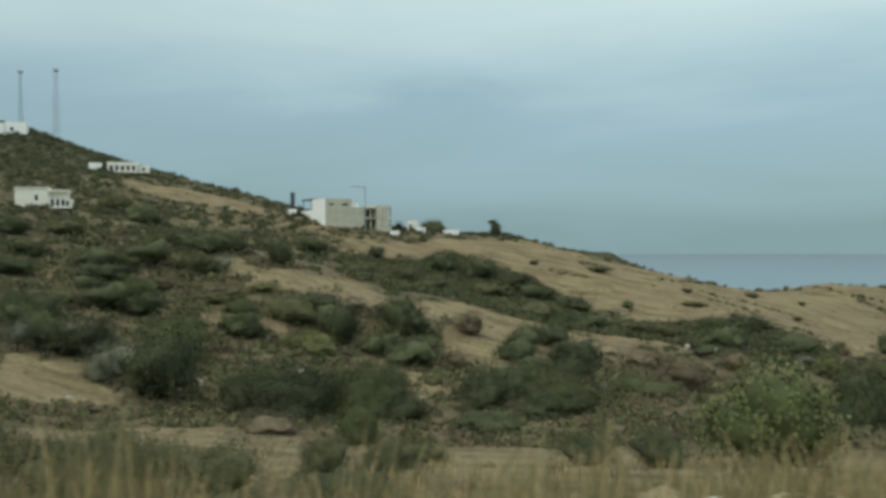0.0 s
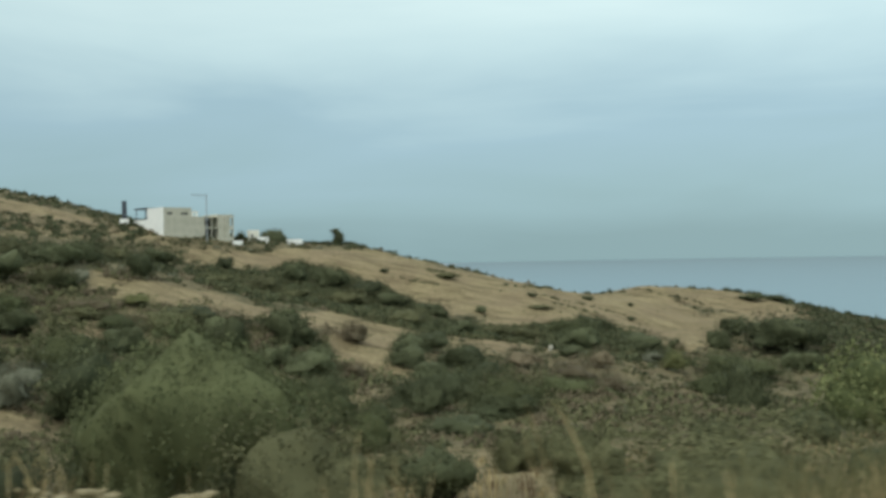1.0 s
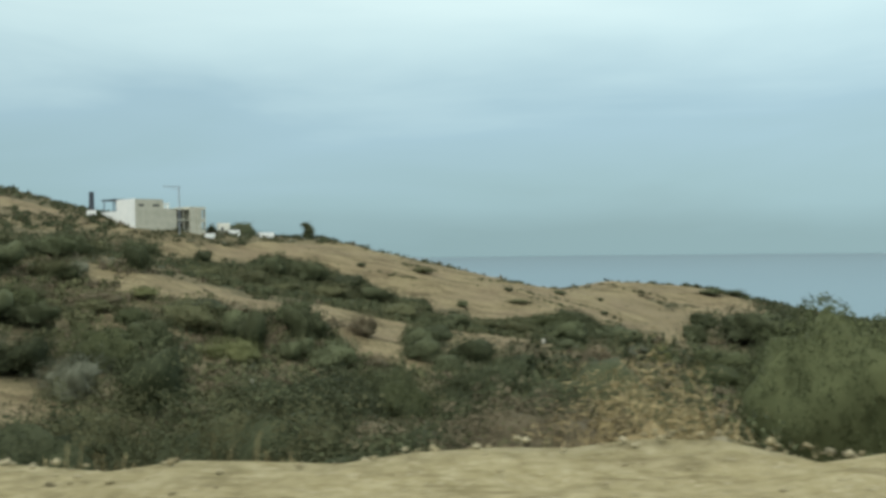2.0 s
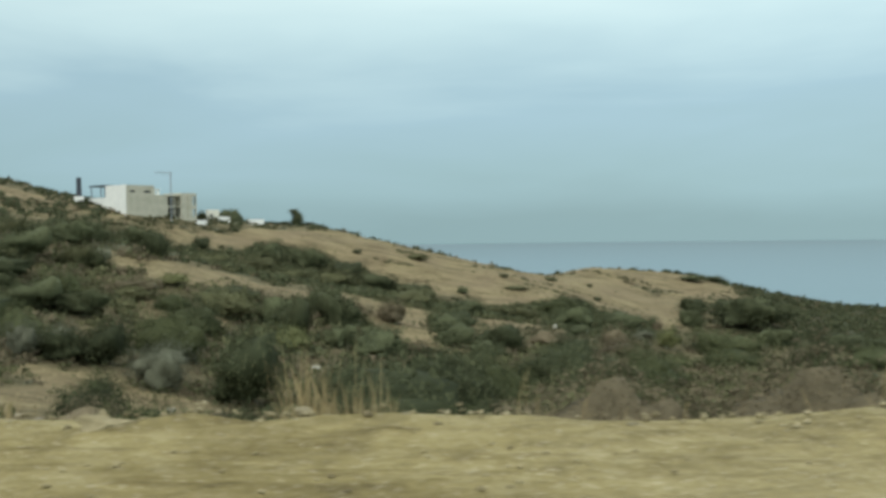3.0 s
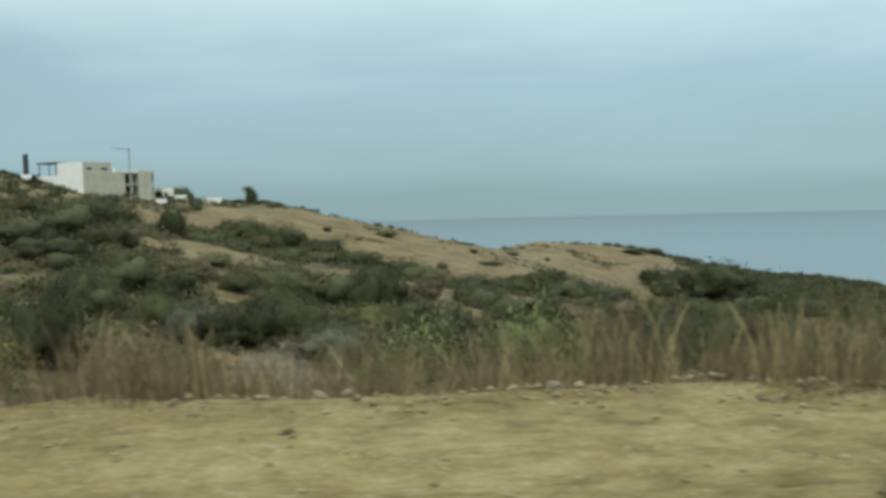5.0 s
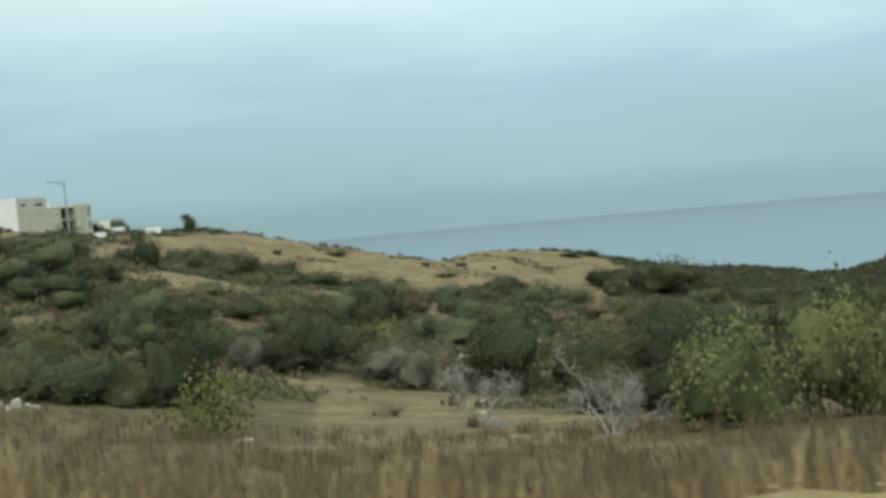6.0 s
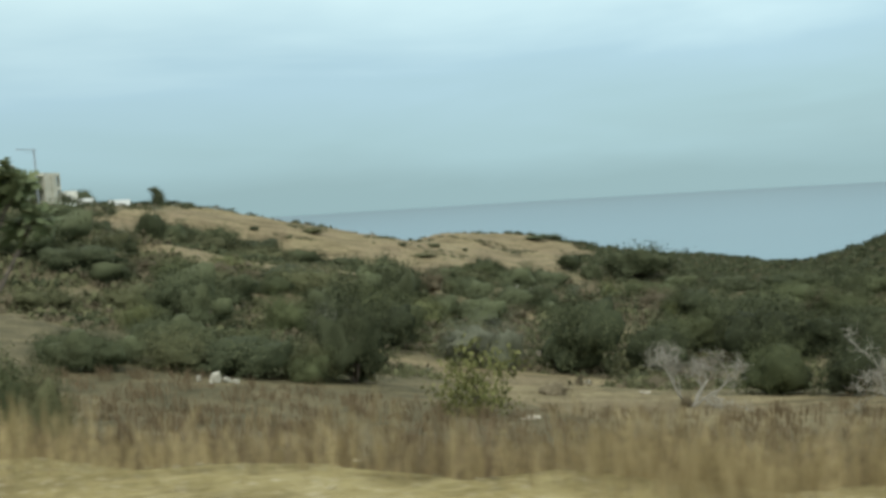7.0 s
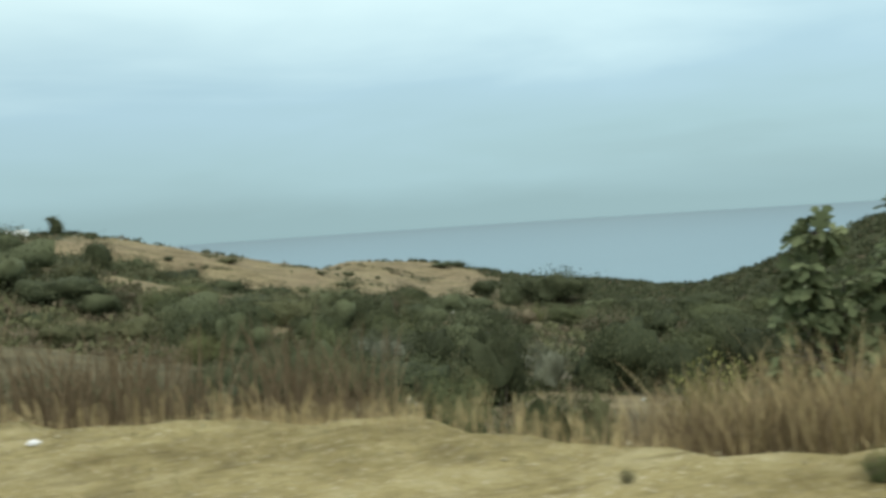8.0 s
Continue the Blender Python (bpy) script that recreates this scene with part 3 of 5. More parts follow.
def shrub_model(seed, leaf, count=1500, size=0.085, lumpy=1.0, tall=1.0, shape=TRI, aspect=0.8, depth=0.30, core=0.74, stray=0.10, loose=1.15):
    """A shrub about 2 m across and `tall` m high, as stems and crown meshes: leaves over an uneven, lumpy dome with a dense inside.
    depth: how deep the leaves lie; core: the size of the dense inside, 0 for none; stray: the share of leaves on twigs that stand out; loose: how far leaves scatter about their twig."""
    rng = np.random.RandomState(seed)
    waves = unit(rng.normal(0, 1, (18, 3)))
    rate = np.concatenate([rng.uniform(1.2, 2.4, 5), rng.uniform(4.0, 7.0, 6), rng.uniform(10.0, 17.0, 7)])
    size_of = lumpy * np.concatenate([np.full(5, 0.075), np.full(6, 0.058), np.full(7, 0.038)])
    start = rng.uniform(0, 6.283, 18)

    def dome(d):
        arg = d @ waves.T * rate + start
        rad = 0.90 + np.sin(arg) @ size_of
        slope = (np.cos(arg) * size_of * rate) @ waves
        slope -= d * (slope * d).sum(-1, keepdims=True)
        return rad, unit(d - 0.8 * slope / rad[:, None])

    def place(d, rad):
        p = d * rad[:, None]
        p[:, 2] = (0.30 + np.where(d[:, 2] > 0, rad * np.abs(d[:, 2]) ** 0.82 * 0.70, p[:, 2] * 0.42)) * tall
        return p

    twigs = count // 6
    d = unit(rng.normal(0, 1, (twigs * 2, 3)) + np.array([0, 0, 0.25]))
    d = d[d[:, 2] > -0.7][:twigs]
    rad, form = dome(d)
    out = rng.uniform(0, 1, len(d)) < stray
    rad = rad * np.where(out, rng.uniform(1.0, 1.14, len(d)), 1.02 - depth * rng.uniform(0, 1, len(d)) ** 1.6)
    at = np.repeat(place(d, rad), 6, 0) + rng.normal(0, size * loose, (len(d) * 6, 3))
    form = np.repeat(form, 6, 0)
    keep = at[:, 2] > 0.0
    at, form = at[keep], form[keep]
    v, f = leaves(rng, at, unit(form + np.array([0, 0, 0.2])), size, shape, aspect)
    forms, faces = [np.repeat(unit(form + np.array([0, 0, 0.2]) + rng.normal(0, 0.38, form.shape)), len(shape), 0)], [f]
    if core:
        ball, tri = CORE_BALL
        rad, form = dome(ball)
        u = place(ball, rad * core * rng.uniform(0.88, 1.06, len(ball)))
        u[:, 2] = np.maximum(u[:, 2], -0.05)
        faces.append(tri + len(v))
        v = np.concatenate([v, u])
        forms.append(unit(form + np.array([0, 0, 0.2]) + rng.normal(0, 0.3, form.shape)))
    # brought to its nominal width and height
    v = v * np.array([1 / np.percentile(np.abs(v[:, 0]), 98), 1 / np.percentile(np.abs(v[:, 1]), 98), tall / np.percentile(v[:, 2], 99)])
    tubes, ends = limbs(rng, tall * 0.8, 0.7, 4, 1, 0.03)
    return mesh_arrays("stem", *gather(tubes), BARK), crown_mesh(leaf, (v, faces, np.concatenate(forms)))


def plant(name, model, x, y, wide, tall, turn, label, category="shrub", group="", sink=0.05):
    """A shrub or tree of that model with its foot on the ground."""
    stems, crown = model
    ob = new(name)
    part("stem", stems, ob)
    part("crown", crown, ob)
    ob.matrix_world = Matrix.LocRotScale((x, y, float(height(x, y)[0]) - sink), Euler((0, 0, turn)), (wide / 2, wide / 2, tall))
    return tagged(ob, label, category, group)


DARK_MODELS = [shrub_model(11 + k, LEAF_DARK, 5000, 0.046, 1.35 + 0.15 * k) for k in range(5)]
FAR_MODELS = [shrub_model(21 + k, LEAF_DARK, 2400, 0.066, 1.3 + 0.2 * k) for k in range(5)]
FAR_OLIVE = [shrub_model(25 + k, LEAF_OLIVE, 2400, 0.066, 1.5, depth=0.3, core=0.66) for k in range(3)]
OLIVE_MODELS = [shrub_model(31 + k, LEAF_OLIVE, 4200, 0.050, 1.4, depth=0.3, core=0.68) for k in range(3)]
GREY_MODELS = [shrub_model(41 + k, LEAF_GREY, 4800, 0.034, 1.6, depth=0.4, core=0.62, stray=0.12) for k in range(2)]
BROWN_MODELS = [shrub_model(51 + k, LEAF_BROWN, 3600, 0.040, 1.7, depth=0.45, core=0.6, stray=0.15) for k in range(2)]
LIME_MODELS = [shrub_model(61 + k, LEAF_LIME, 4200, 0.048, 1.3, depth=0.3, core=0.7) for k in range(2)]
GREEN_MODELS = [shrub_model(71 + k, LEAF_GREEN, 4200, 0.050, 1.4, depth=0.26, core=0.72) for k in range(2)]
SLOPE_DARK = [shrub_model(75 + k, LEAF_DARK, 3600, 0.052, 1.5, depth=0.3, core=0.72, stray=0.1) for k in range(3)]
FIG_BUSH = [shrub_model(81 + k, LEAF_PALE, 3000, 0.050, 1.0, shape=LOBED, aspect=0.9, depth=0.26, core=0.78, stray=0.05) for k in range(2)]
NEAR_MODELS = [shrub_model(95 + k, (LEAF_OLIVE, LEAF_DARK)[k % 2], 10000, 0.030, 1.7, depth=0.4, core=0.62, stray=0.14) for k in range(3)]
BIG_NEAR = [shrub_model(98, LEAF_GREEN, 26000, 0.024, 0.7, depth=0.16, core=0.92, stray=0.0, loose=0.45)]
NEAR_BROWN = [shrub_model(101 + k, LEAF_BROWN, 6000, 0.032, 1.2, depth=0.3, core=0.75, stray=0.05, loose=0.8) for k in range(2)]
DRY_SHRUB = [shrub_model(91, STRAW, 9000, 0.085, 1.3, aspect=0.16, depth=0.6, core=0.5, stray=0.05)]
YELLOW_FIG = [shrub_model(85, LEAF_YELLOW, 1500, 0.066, 1.5, shape=LOBED, aspect=0.9, depth=0.7, core=0, stray=0.08)]

# ---- shrubs and trees on the hillside: x, y, width, height ----
VALLEY_SHRUBS = [(-56.5, 67.8, 8.6, 7.2), (-39.1, 65.9, 11.4, 5.6), (-28.6, 85.7, 9.3, 3.3), (-28.9, 65.6, 4.3, 2.7), (-22.4, 65.4, 8.4, 1.9), (-74.1, 72.2, 6.8, 3.4),
                 (-88.5, 81.2, 8.4, 4.2), (-35.9, 76.5, 5.8, 5.3), (-26.9, 80, 4.7, 3.7), (-79.3, 46.6, 5.6, 5.2), (-71.2, 73.9, 5.8, 4.3),
                 (-47, 70.1, 7.9, 4.8), (-22.6, 86, 9.3, 2.5), (-85.7, 76.2, 5.8, 5), (-36.4, 74.9, 8, 3.8), (-19.4, 77, 7, 2.6)]
HILL_SHRUBS = [(-106.4, 147, 13.1, 4.8), (-113.6, 195.9, 11.7, 5.3), (-105, 216.3, 5.7, 4.4), (-87.7, 94.6, 9.4, 4.2), (-116.6, 107.7, 8.4, 3.2), (-143, 167, 12.2, 4.9),
               (-133.2, 119.2, 8.4, 3.6), (-109.1, 97, 7.7, 2.9), (-60.1, 112.2, 6.5, 6.8), (-56.7, 127.4, 9.6, 6.9), (-50.1, 113.3, 11.2, 3.8), (-40.3, 140.2, 7, 4),
               (-30.2, 137.5, 10.7, 5.8), (-13.5, 172.1, 6.1, 2.4), (-50.9, 124.1, 5.3, 2.3), (-36.5, 227.1, 3.9, 2.1), (-3.5, 229.9, 7.9, 4.3), (-67.7, 248.3, 3.1, 1.4),
               (-23.7, 253.2, 3.9, 1.3), (-6.7, 277.7, 5.2, 1.6), (-89.9, 227.9, 11.2, 6.4), (-78.1, 228.7, 12.6, 6.6), (-68.5, 227.3, 12.4, 5.3), (-57.1, 217.8, 13.1, 5.3)]
HILL_SHRUBS_B = [(-48, 211.1, 11.2, 4.8), (-36.5, 176.1, 10.4, 3.2), (-105.3, 141, 10.8, 4.5), (-91.5, 145.1, 5.9, 5.7), (-63.5, 118, 8.8, 5.4), (-41.5, 149.2, 5.3, 3.3),
                 (-10.9, 196.4, 14.3, 6), (-83.1, 96.1, 8.2, 3.4), (-73.7, 124.1, 12.8, 2.9), (-102.4, 120.2, 11.4, 5.1), (-59.2, 132.4, 8.3, 5.4), (-71.9, 104, 8, 4.4),
                 (-7.2, 225, 9.9, 5.5), (-38.4, 150.5, 9.1, 4), (-94, 98.2, 6, 2.7), (-54.7, 113.4, 6.8, 3.8), (-33.4, 122.8, 7.6, 3.4), (-38.3, 129.3, 8.1, 4.4),
                 (-97.7, 104.6, 11.9, 3.6), (-103.5, 110, 9.9, 3.7)]
THICKET_SHRUBS = [(-40.3, 75.7, 8.2, 4.4), (-34.7, 70.2, 8.4, 4.7), (-36.9, 60.1, 6.9, 3.7), (-25.6, 87.1, 9.1, 3.9), (-19.2, 80.6, 9.4, 3.8), (64.0, 147.9, 14.9, 5.0), (-24.3, 102.1, 9.0, 4.5), (64.4, 186.1, 19.1, 5.0), (63.7, 162.1, 17.2, 4.5)]
SEAWARD_SHRUBS = [(9.6, 109.1, 7.7, 7.9), (3.4, 210.1, 13.9, 5.1), (8, 288.6, 2.1, 1.4), (5.8, 260.8, 3.2, 1.3), (14, 222.8, 3.9, 3), (26.6, 228.5, 9, 6.3),
                  (43.6, 229.1, 26.4, 10.3), (36.8, 263.8, 10.4, 6.3), (48.2, 244.6, 24.1, 7.6), (41.7, 205.1, 13.3, 5.6), (56.7, 204.9, 16.4, 5.1), (57.8, 341, 13, 2.6),
                  (68, 349, 14, 3)]
OLIVE_SHRUBS = [(-96.1, 124.4, 8.4, 4.1), (-165.2, 179.8, 9, 5.7), (-130.8, 129.9, 12.1, 3.7), (-114.2, 139.9, 10.1, 3.6), (-117.3, 182, 8.4, 3.6),
                (-103.6, 114.6, 9.4, 2.8), (-71.4, 116.1, 11.3, 4.7), (-49.8, 257.7, 9.2, 2.4), (-22.2, 191.7, 9.8, 3.7),
                (-29.4, 190.7, 11.1, 3), (-20.4, 241.2, 9.2, 1.2), (-83.6, 182.9, 14.3, 4.4), (-91.9, 181.5, 10.6, 3.4), (-68.7, 210, 15.8, 5.2), (-47.1, 175, 14, 3.7),
                (-75.3, 183.6, 14.2, 3.4), (-83.5, 112.9, 7.9, 2.4), (-92.5, 89.3, 7.7, 2.6), (-98.2, 78.5, 6.6, 2.2)]
SPREADING_SHRUBS = [(-85.0, 45.5, 6.4, 2.3), (-89.3, 54.8, 4, 2.2)]
GREY_SHRUBS = [(-63.3, 67.4, 4.4, 4.4), (-76.4, 68.6, 4, 4), (5.9, 196.1, 7.3, 3.1), (-95.9, 132.3, 5.2, 3.9), (-76.2, 75.3, 4.4, 3.2),
               (-65.3, 71, 7.2, 4)]
WITHERED_SHRUBS = [(-49.7, 138.7, 5.4, 3.3), (-18.8, 82.5, 6.5, 3.6), (-33.5, 52.1, 5.9, 1.6), (-55.5, 56.7, 4.5, 1), (-7, 165.2, 7.8, 4.5), (-43.9, 115.4, 7.3, 2.9),
                   (-59.5, 127.6, 4.6, 2.8), (-84.5, 115.8, 9.9, 2.7), (-69.3, 130.2, 9.5, 2.3), (-92.3, 110.2, 8, 2.3), (15.3, 220.6, 4, 2.7), (-49.1, 137.5, 7, 4.3),
                   (-69.1, 44.8, 2.6, 0.8), (-13.6, 128, 16, 5), (-20.8, 151.2, 10.2, 3.8), (-6, 133, 11, 4)]
YELLOWISH_SHRUBS = [(-90.1, 66.8, 3.4, 2.6), (-81.8, 125, 5.8, 1.7), (-61.9, 104.7, 6.1, 2.6), (10.3, 189.4, 6.6, 5.3), (-25.8, 102.1, 4.5, 3.2),
                    (-59.9, 104.2, 6.6, 3.4)]
GREEN_SHRUBS = [(-69.3, 85.7, 11.2, 5.4), (-25.6, 49.6, 3.5, 3.3), (-12.8, 213.5, 15.9, 4.8), (-95.3, 126.7, 7.3, 3.4), (23, 191.4, 23.4, 5.7), (47.5, 166.9, 17.3, 4.9), (-88, 101, 7.4, 3.5), (-77.1, 110.5, 7, 2.8), (-79.7, 74.7, 5.4, 3.8), (14, 157.8, 13.8, 5.3), (-14, 97.3, 9.4, 2.6)]


def set_out(rows, models, name, label, group, seed):
    rng = np.random.RandomState(seed)
    for k, (x, y, w, h) in enumerate(rows):
        plant(name, models[k % len(models)], x, y, w, h, rng.uniform(0, 6.28), label, "shrub", group)


set_out(VALLEY_SHRUBS, DARK_MODELS, "evergreen_shrub", "dense dark green evergreen shrub in the dry valley", "evergreen shrubs in the valley", 1)
set_out(HILL_SHRUBS + HILL_SHRUBS_B, FAR_MODELS, "evergreen_shrub", "rounded dark green shrub on the tan hillside", "evergreen shrubs on the hillside", 2)
set_out(THICKET_SHRUBS + [(-58.3, 41.3, 4.6, 3.4), (-56.6, 37.7, 3.7, 3.1)], GREEN_MODELS + DARK_MODELS[:2], "thicket_shrub", "green shrub of the closed valley thicket", "shrubs of the valley thicket", 20)
set_out(SEAWARD_SHRUBS, FAR_MODELS, "evergreen_shrub", "broad dark shrub on the slope towards the sea", "evergreen shrubs towards the sea", 4)
set_out(OLIVE_SHRUBS, FAR_OLIVE, "olive_shrub", "low olive-green shrub on the dry slope", "olive shrubs on the slope", 3)
set_out(SPREADING_SHRUBS, SLOPE_DARK, "spreading_shrub", "low spreading dark green shrub beside a taller one", "spreading shrubs", 7)
set_out(GREY_SHRUBS, GREY_MODELS, "grey_shrub", "pale grey-green twiggy shrub among dark bushes", "grey shrubs", 5)
set_out(WITHERED_SHRUBS, BROWN_MODELS, "withered_shrub", "withered grey-brown shrub thicket on the slope", "withered shrubs", 6)
set_out(YELLOWISH_SHRUBS, LIME_MODELS, "yellowish_shrub", "light yellow-green rounded shrub in the scrub", "yellowish shrubs", 8)
set_out(GREEN_SHRUBS, GREEN_MODELS, "green_shrub", "fresh green leafy shrub in the valley", "green shrubs", 9)
set_out([(0.1, 35.3, 5.9, 4.1)], FIG_BUSH, "fig_bush", "light green broad-leaved fig bush in dry grass", "", 10)
set_out([(-77.5, 33.4, 3.2, 2.8)], YELLOW_FIG, "young_fig", "small yellow-green fig bush on dry grass", "", 11)
set_out([(-60.8, 25.2, 4.8, 3.7), (-56.3, 24.8, 4.4, 4.4)], FIG_BUSH, "fig_bush", "pale green fig bush behind tall dry grass", "fig bushes by the field", 12)
set_out([(-19.2, 10.8, 4.2, 3.35)], BIG_NEAR, "roadside_shrub", "large dense green shrub below the road verge", "", 13)
set_out([(-10.3, 10.4, 3.6, 1.7), (-7.0, 13.2, 2.4, 1.5), (-8.8, 5.0, 3.0, 1.15), (-11.9, 4.0, 3.0, 1.35), (-4.2, 5.7, 1.9, 1.0), (-12.69, 16.98, 2.73, 1.57)], NEAR_MODELS, "low_shrub", "low olive shrub in roadside grass", "low roadside shrubs", 14)
set_out([(-29.1, 8.4, 4.6, 2.1), (-32.6, 8.6, 3.4, 1.8), (-26.3, 9.4, 2.8, 1.9)], NEAR_MODELS[1:], "dark_shrub", "dark dense shrub just below the verge", "dark roadside shrubs", 15)
set_out([(-44.7, 4.9, 1.4, 0.8), (-47.5, 6.4, 2.2, 1.1), (-38.5, 6.2, 2.6, 1.3), (-35.4, 6.0, 2.2, 1.3)], GREEN_MODELS, "verge_shrub",
        "small green shrub behind the rubble edge", "shrubs at the verge edge", 16)
set_out([(-91.66, 26.44, 2.2, 2.0), (-90.9, 23.8, 1.6, 1.8), (-90.1, 23.2, 1.5, 1.9), (-92.6, 26.9, 1.8, 1.7), (-93.6, 24.2, 1.3, 1.0), (-92.5, 22.0, 1.2, 0.9)], GREEN_MODELS + OLIVE_MODELS[:1], "green_shrub",
        "low green shrub beyond the end of the verge", "low shrubs beyond the verge", 21)
set_out([(-59.06, 1.83, 0.51, 0.34)], GREEN_MODELS, "round_bush", "small dense rounded green bush on the clay verge", "", 18)
set_out([(-66.6, 36.7, 0.8, 0.72)], BROWN_MODELS, "dry_bush", "small round russet dry bush beside a dead tree", "", 19)
set_out([(-24.0, 3.3, 2.4, 1.6)], DRY_SHRUB, "dry_shrub", "dry tan tangled shrub at the verge edge", "", 17)


def thickets():
    """Mixed shrubs on the slope just below the road."""
    rng = np.random.RandomState(61)
    kinds = ((OLIVE_MODELS, "olive_shrub", "olive-green shrub on the slope below the road"), (NEAR_BROWN, "withered_shrub", "withered brown shrub on the slope below the road"),
             (SLOPE_DARK, "evergreen_shrub", "dark green shrub on the slope below the road"), (GREEN_MODELS, "green_shrub", "leafy green shrub on the slope below the road"))
    for s0, s1, d0, d1, n, small, big, mix in ((23, 37, 1.5, 4.0, 16, 1.9, 2.9, (1, 2, 1, 0)), (13, 49, 3.5, 22, 34, 1.6, 3.6, (0, 2, 2, 3, 0)), (48, 66, 4.5, 20, 16, 2.0, 3.8, (2, 0, 2, 1)),
                                               (97, 116, 11, 36, 26, 2.4, 4.6, (2, 0, 2, 3, 2)), (-14, 12, 20, 34, 7, 1.6, 3.0, (0, 2, 3))):
        for k in range(n):
            x, y = edge_place(rng.uniform(s0, s1), d0 + (d1 - d0) * rng.uniform() ** 0.8)
            if -94 < x < -78 and y < 44:
                continue
            models, name, label = kinds[mix[k % len(mix)]]
            w = rng.uniform(small, big)
            plant(name, models[k % len(models)], x, y, w, w * rng.uniform(0.5, 0.68), rng.uniform(0, 6.28), label, "shrub", "shrubs below the road")


def fig_tree(x, y, clumps, seed, label):
    """A many-stemmed fig: limbs to clumps (x, y, z above the foot, radius), twigs, and rosettes of lobed leaves at their ends."""
    rng = np.random.RandomState(seed)
    ob = new("fig_tree")
    ob.location = (x, y, float(height(x, y)[0]) - 0.05)
    wood, at, out = [], [], []
    for cx, cy, cz, r in clumps:
        c = np.array([cx, cy, cz])
        foot = np.array([rng.uniform(-0.15, 0.15), rng.uniform(-0.15, 0.15), -0.15])
        wood.append(tube(rng, [foot, foot * 0.6 + c * np.array([0.25, 0.25, 0.35]) + rng.normal(0, 0.04, 3), c * np.array([0.7, 0.7, 0.72]), c], 0.045, 0.016, 5))
        for k in range(int(9 + 62 * r * r)):
            d = unit(rng.normal(0, 1, 3))
            e = c + d * r * rng.uniform(0.35, 1.0) * np.array([1, 1, 0.8])
            if e[2] < 0.15:
                continue
            if k % 2 == 0:
                wood.append(tube(rng, [c * 0.92, (c + e) / 2 + rng.normal(0, 0.03, 3), e], 0.011, 0.005, 3))
            m = rng.randint(6, 10)
            ring = rng.normal(0, 1, (m, 3)) + d * 0.7
            ring = unit(ring)
            at.append(e + ring * 0.05)
            out.append(ring)
    at, out = np.concatenate(at), np.concatenate(out)
    n, sh = len(at), np.array(LOBED)
    tip = unit(out + np.array([0, 0, -0.25]))
    side = unit(np.cross(tip, np.array([0, 0, 1.0]) + rng.normal(0, 0.45, (n, 3))))
    normal = np.cross(side, tip)
    scale = (0.165 * rng.uniform(0.55, 1.25, n))[:, None, None]
    bend = 0.35 * sh[:, 0] ** 2
    v = at[:, None] + scale * (sh[None, :, :1] * tip[:, None] + sh[None, :, 1:] * 0.9 * side[:, None] - bend[None, :, None] * np.abs(normal[:, None]))
    part("stem", mesh_arrays("stem", *gather(wood), BARK), ob)
    part("crown", mesh_arrays("crown", v.reshape(-1, 3), np.arange(n * len(sh)).reshape(n, len(sh)), LEAF_FIG, np.repeat(out * 0.6, len(sh), 0)), ob)
    return tagged(ob, label, "fig tree", "fig trees by the road")


thickets()
fig_tree(-90.4, 15.3, [(0.05, 0.3, 3.5, 0.42), (0.35, 0.1, 3.25, 0.40), (-0.35, 0.1, 3.1, 0.5), (0.1, 0, 2.75, 0.60), (0.8, -0.1, 3.3, 0.22), (1.15, -0.2, 3.64, 0.24), (1.42, 0.0, 3.46, 0.26),
                       (1.58, 0.05, 3.05, 0.2), (-0.3, 0, 2.3, 0.75), (0.3, -0.2, 2.1, 0.6), (0, -0.3, 1.4, 0.8), (0.5, -0.5, 1.2, 0.5), (0.5, -0.7, 0.6, 0.45)], 5,
         "green fig tree with large lobed leaves behind dry grass")
fig_tree(-91.4, 14.95, [(0, 0, 3.1, 0.36), (0.3, 0, 2.6, 0.45), (-0.3, 0.1, 2.4, 0.5), (0.2, -0.1, 2.0, 0.6), (-0.2, 0, 1.6, 0.75), (-0.4, -0.1, 1.1, 0.6), (0.3, -0.2, 1.0, 0.7)], 6,
         "spreading fig tree with dull green leaves")
fig_tree(-92.5, 15.5, [(0, 0, 2.86, 0.25), (-0.15, 0, 2.4, 0.28), (0.15, -0.1, 2.1, 0.42), (-0.3, -0.1, 1.7, 0.5), (0.2, -0.2, 1.4, 0.65), (-0.2, -0.2, 0.9, 0.6)], 7,
         "lower bushy fig tree with olive-tinged leaves")


def dead_tree(x, y, tall, wide, seed):
    rng = np.random.RandomState(seed)
    ob = new("dead_tree")
    ob.location = (x, y, float(height(x, y)[0]))
    tubes, ends = limbs(rng, tall * 1.05, wide / tall * 0.95, 6, 3, 0.06)
    twigs = list(tubes)
    for e in ends:
        for k in range(6):
            d = unit(rng.normal(0, 1, 3) + np.array([0, 0, 0.2]))
            b = rng.normal(0, 0.12, 3)
            twigs.append(tube(rng, [e + b - d * 0.15, e + b + d * 0.16, e + b + d * 0.34 + rng.normal(0, 0.07, 3)], 0.010, 0.004, 3))
    part("trunk", mesh_arrays("trunk", *gather(twigs), DEAD_WOOD), ob)
    return tagged(ob, "bare bleached dead tree in the dry field", "dead tree", "dead trees")


dead_tree(-66.4, 36.6, 2.6, 2.4, 21)
dead_tree(-64.3, 26.5, 2.3, 2.6, 22)


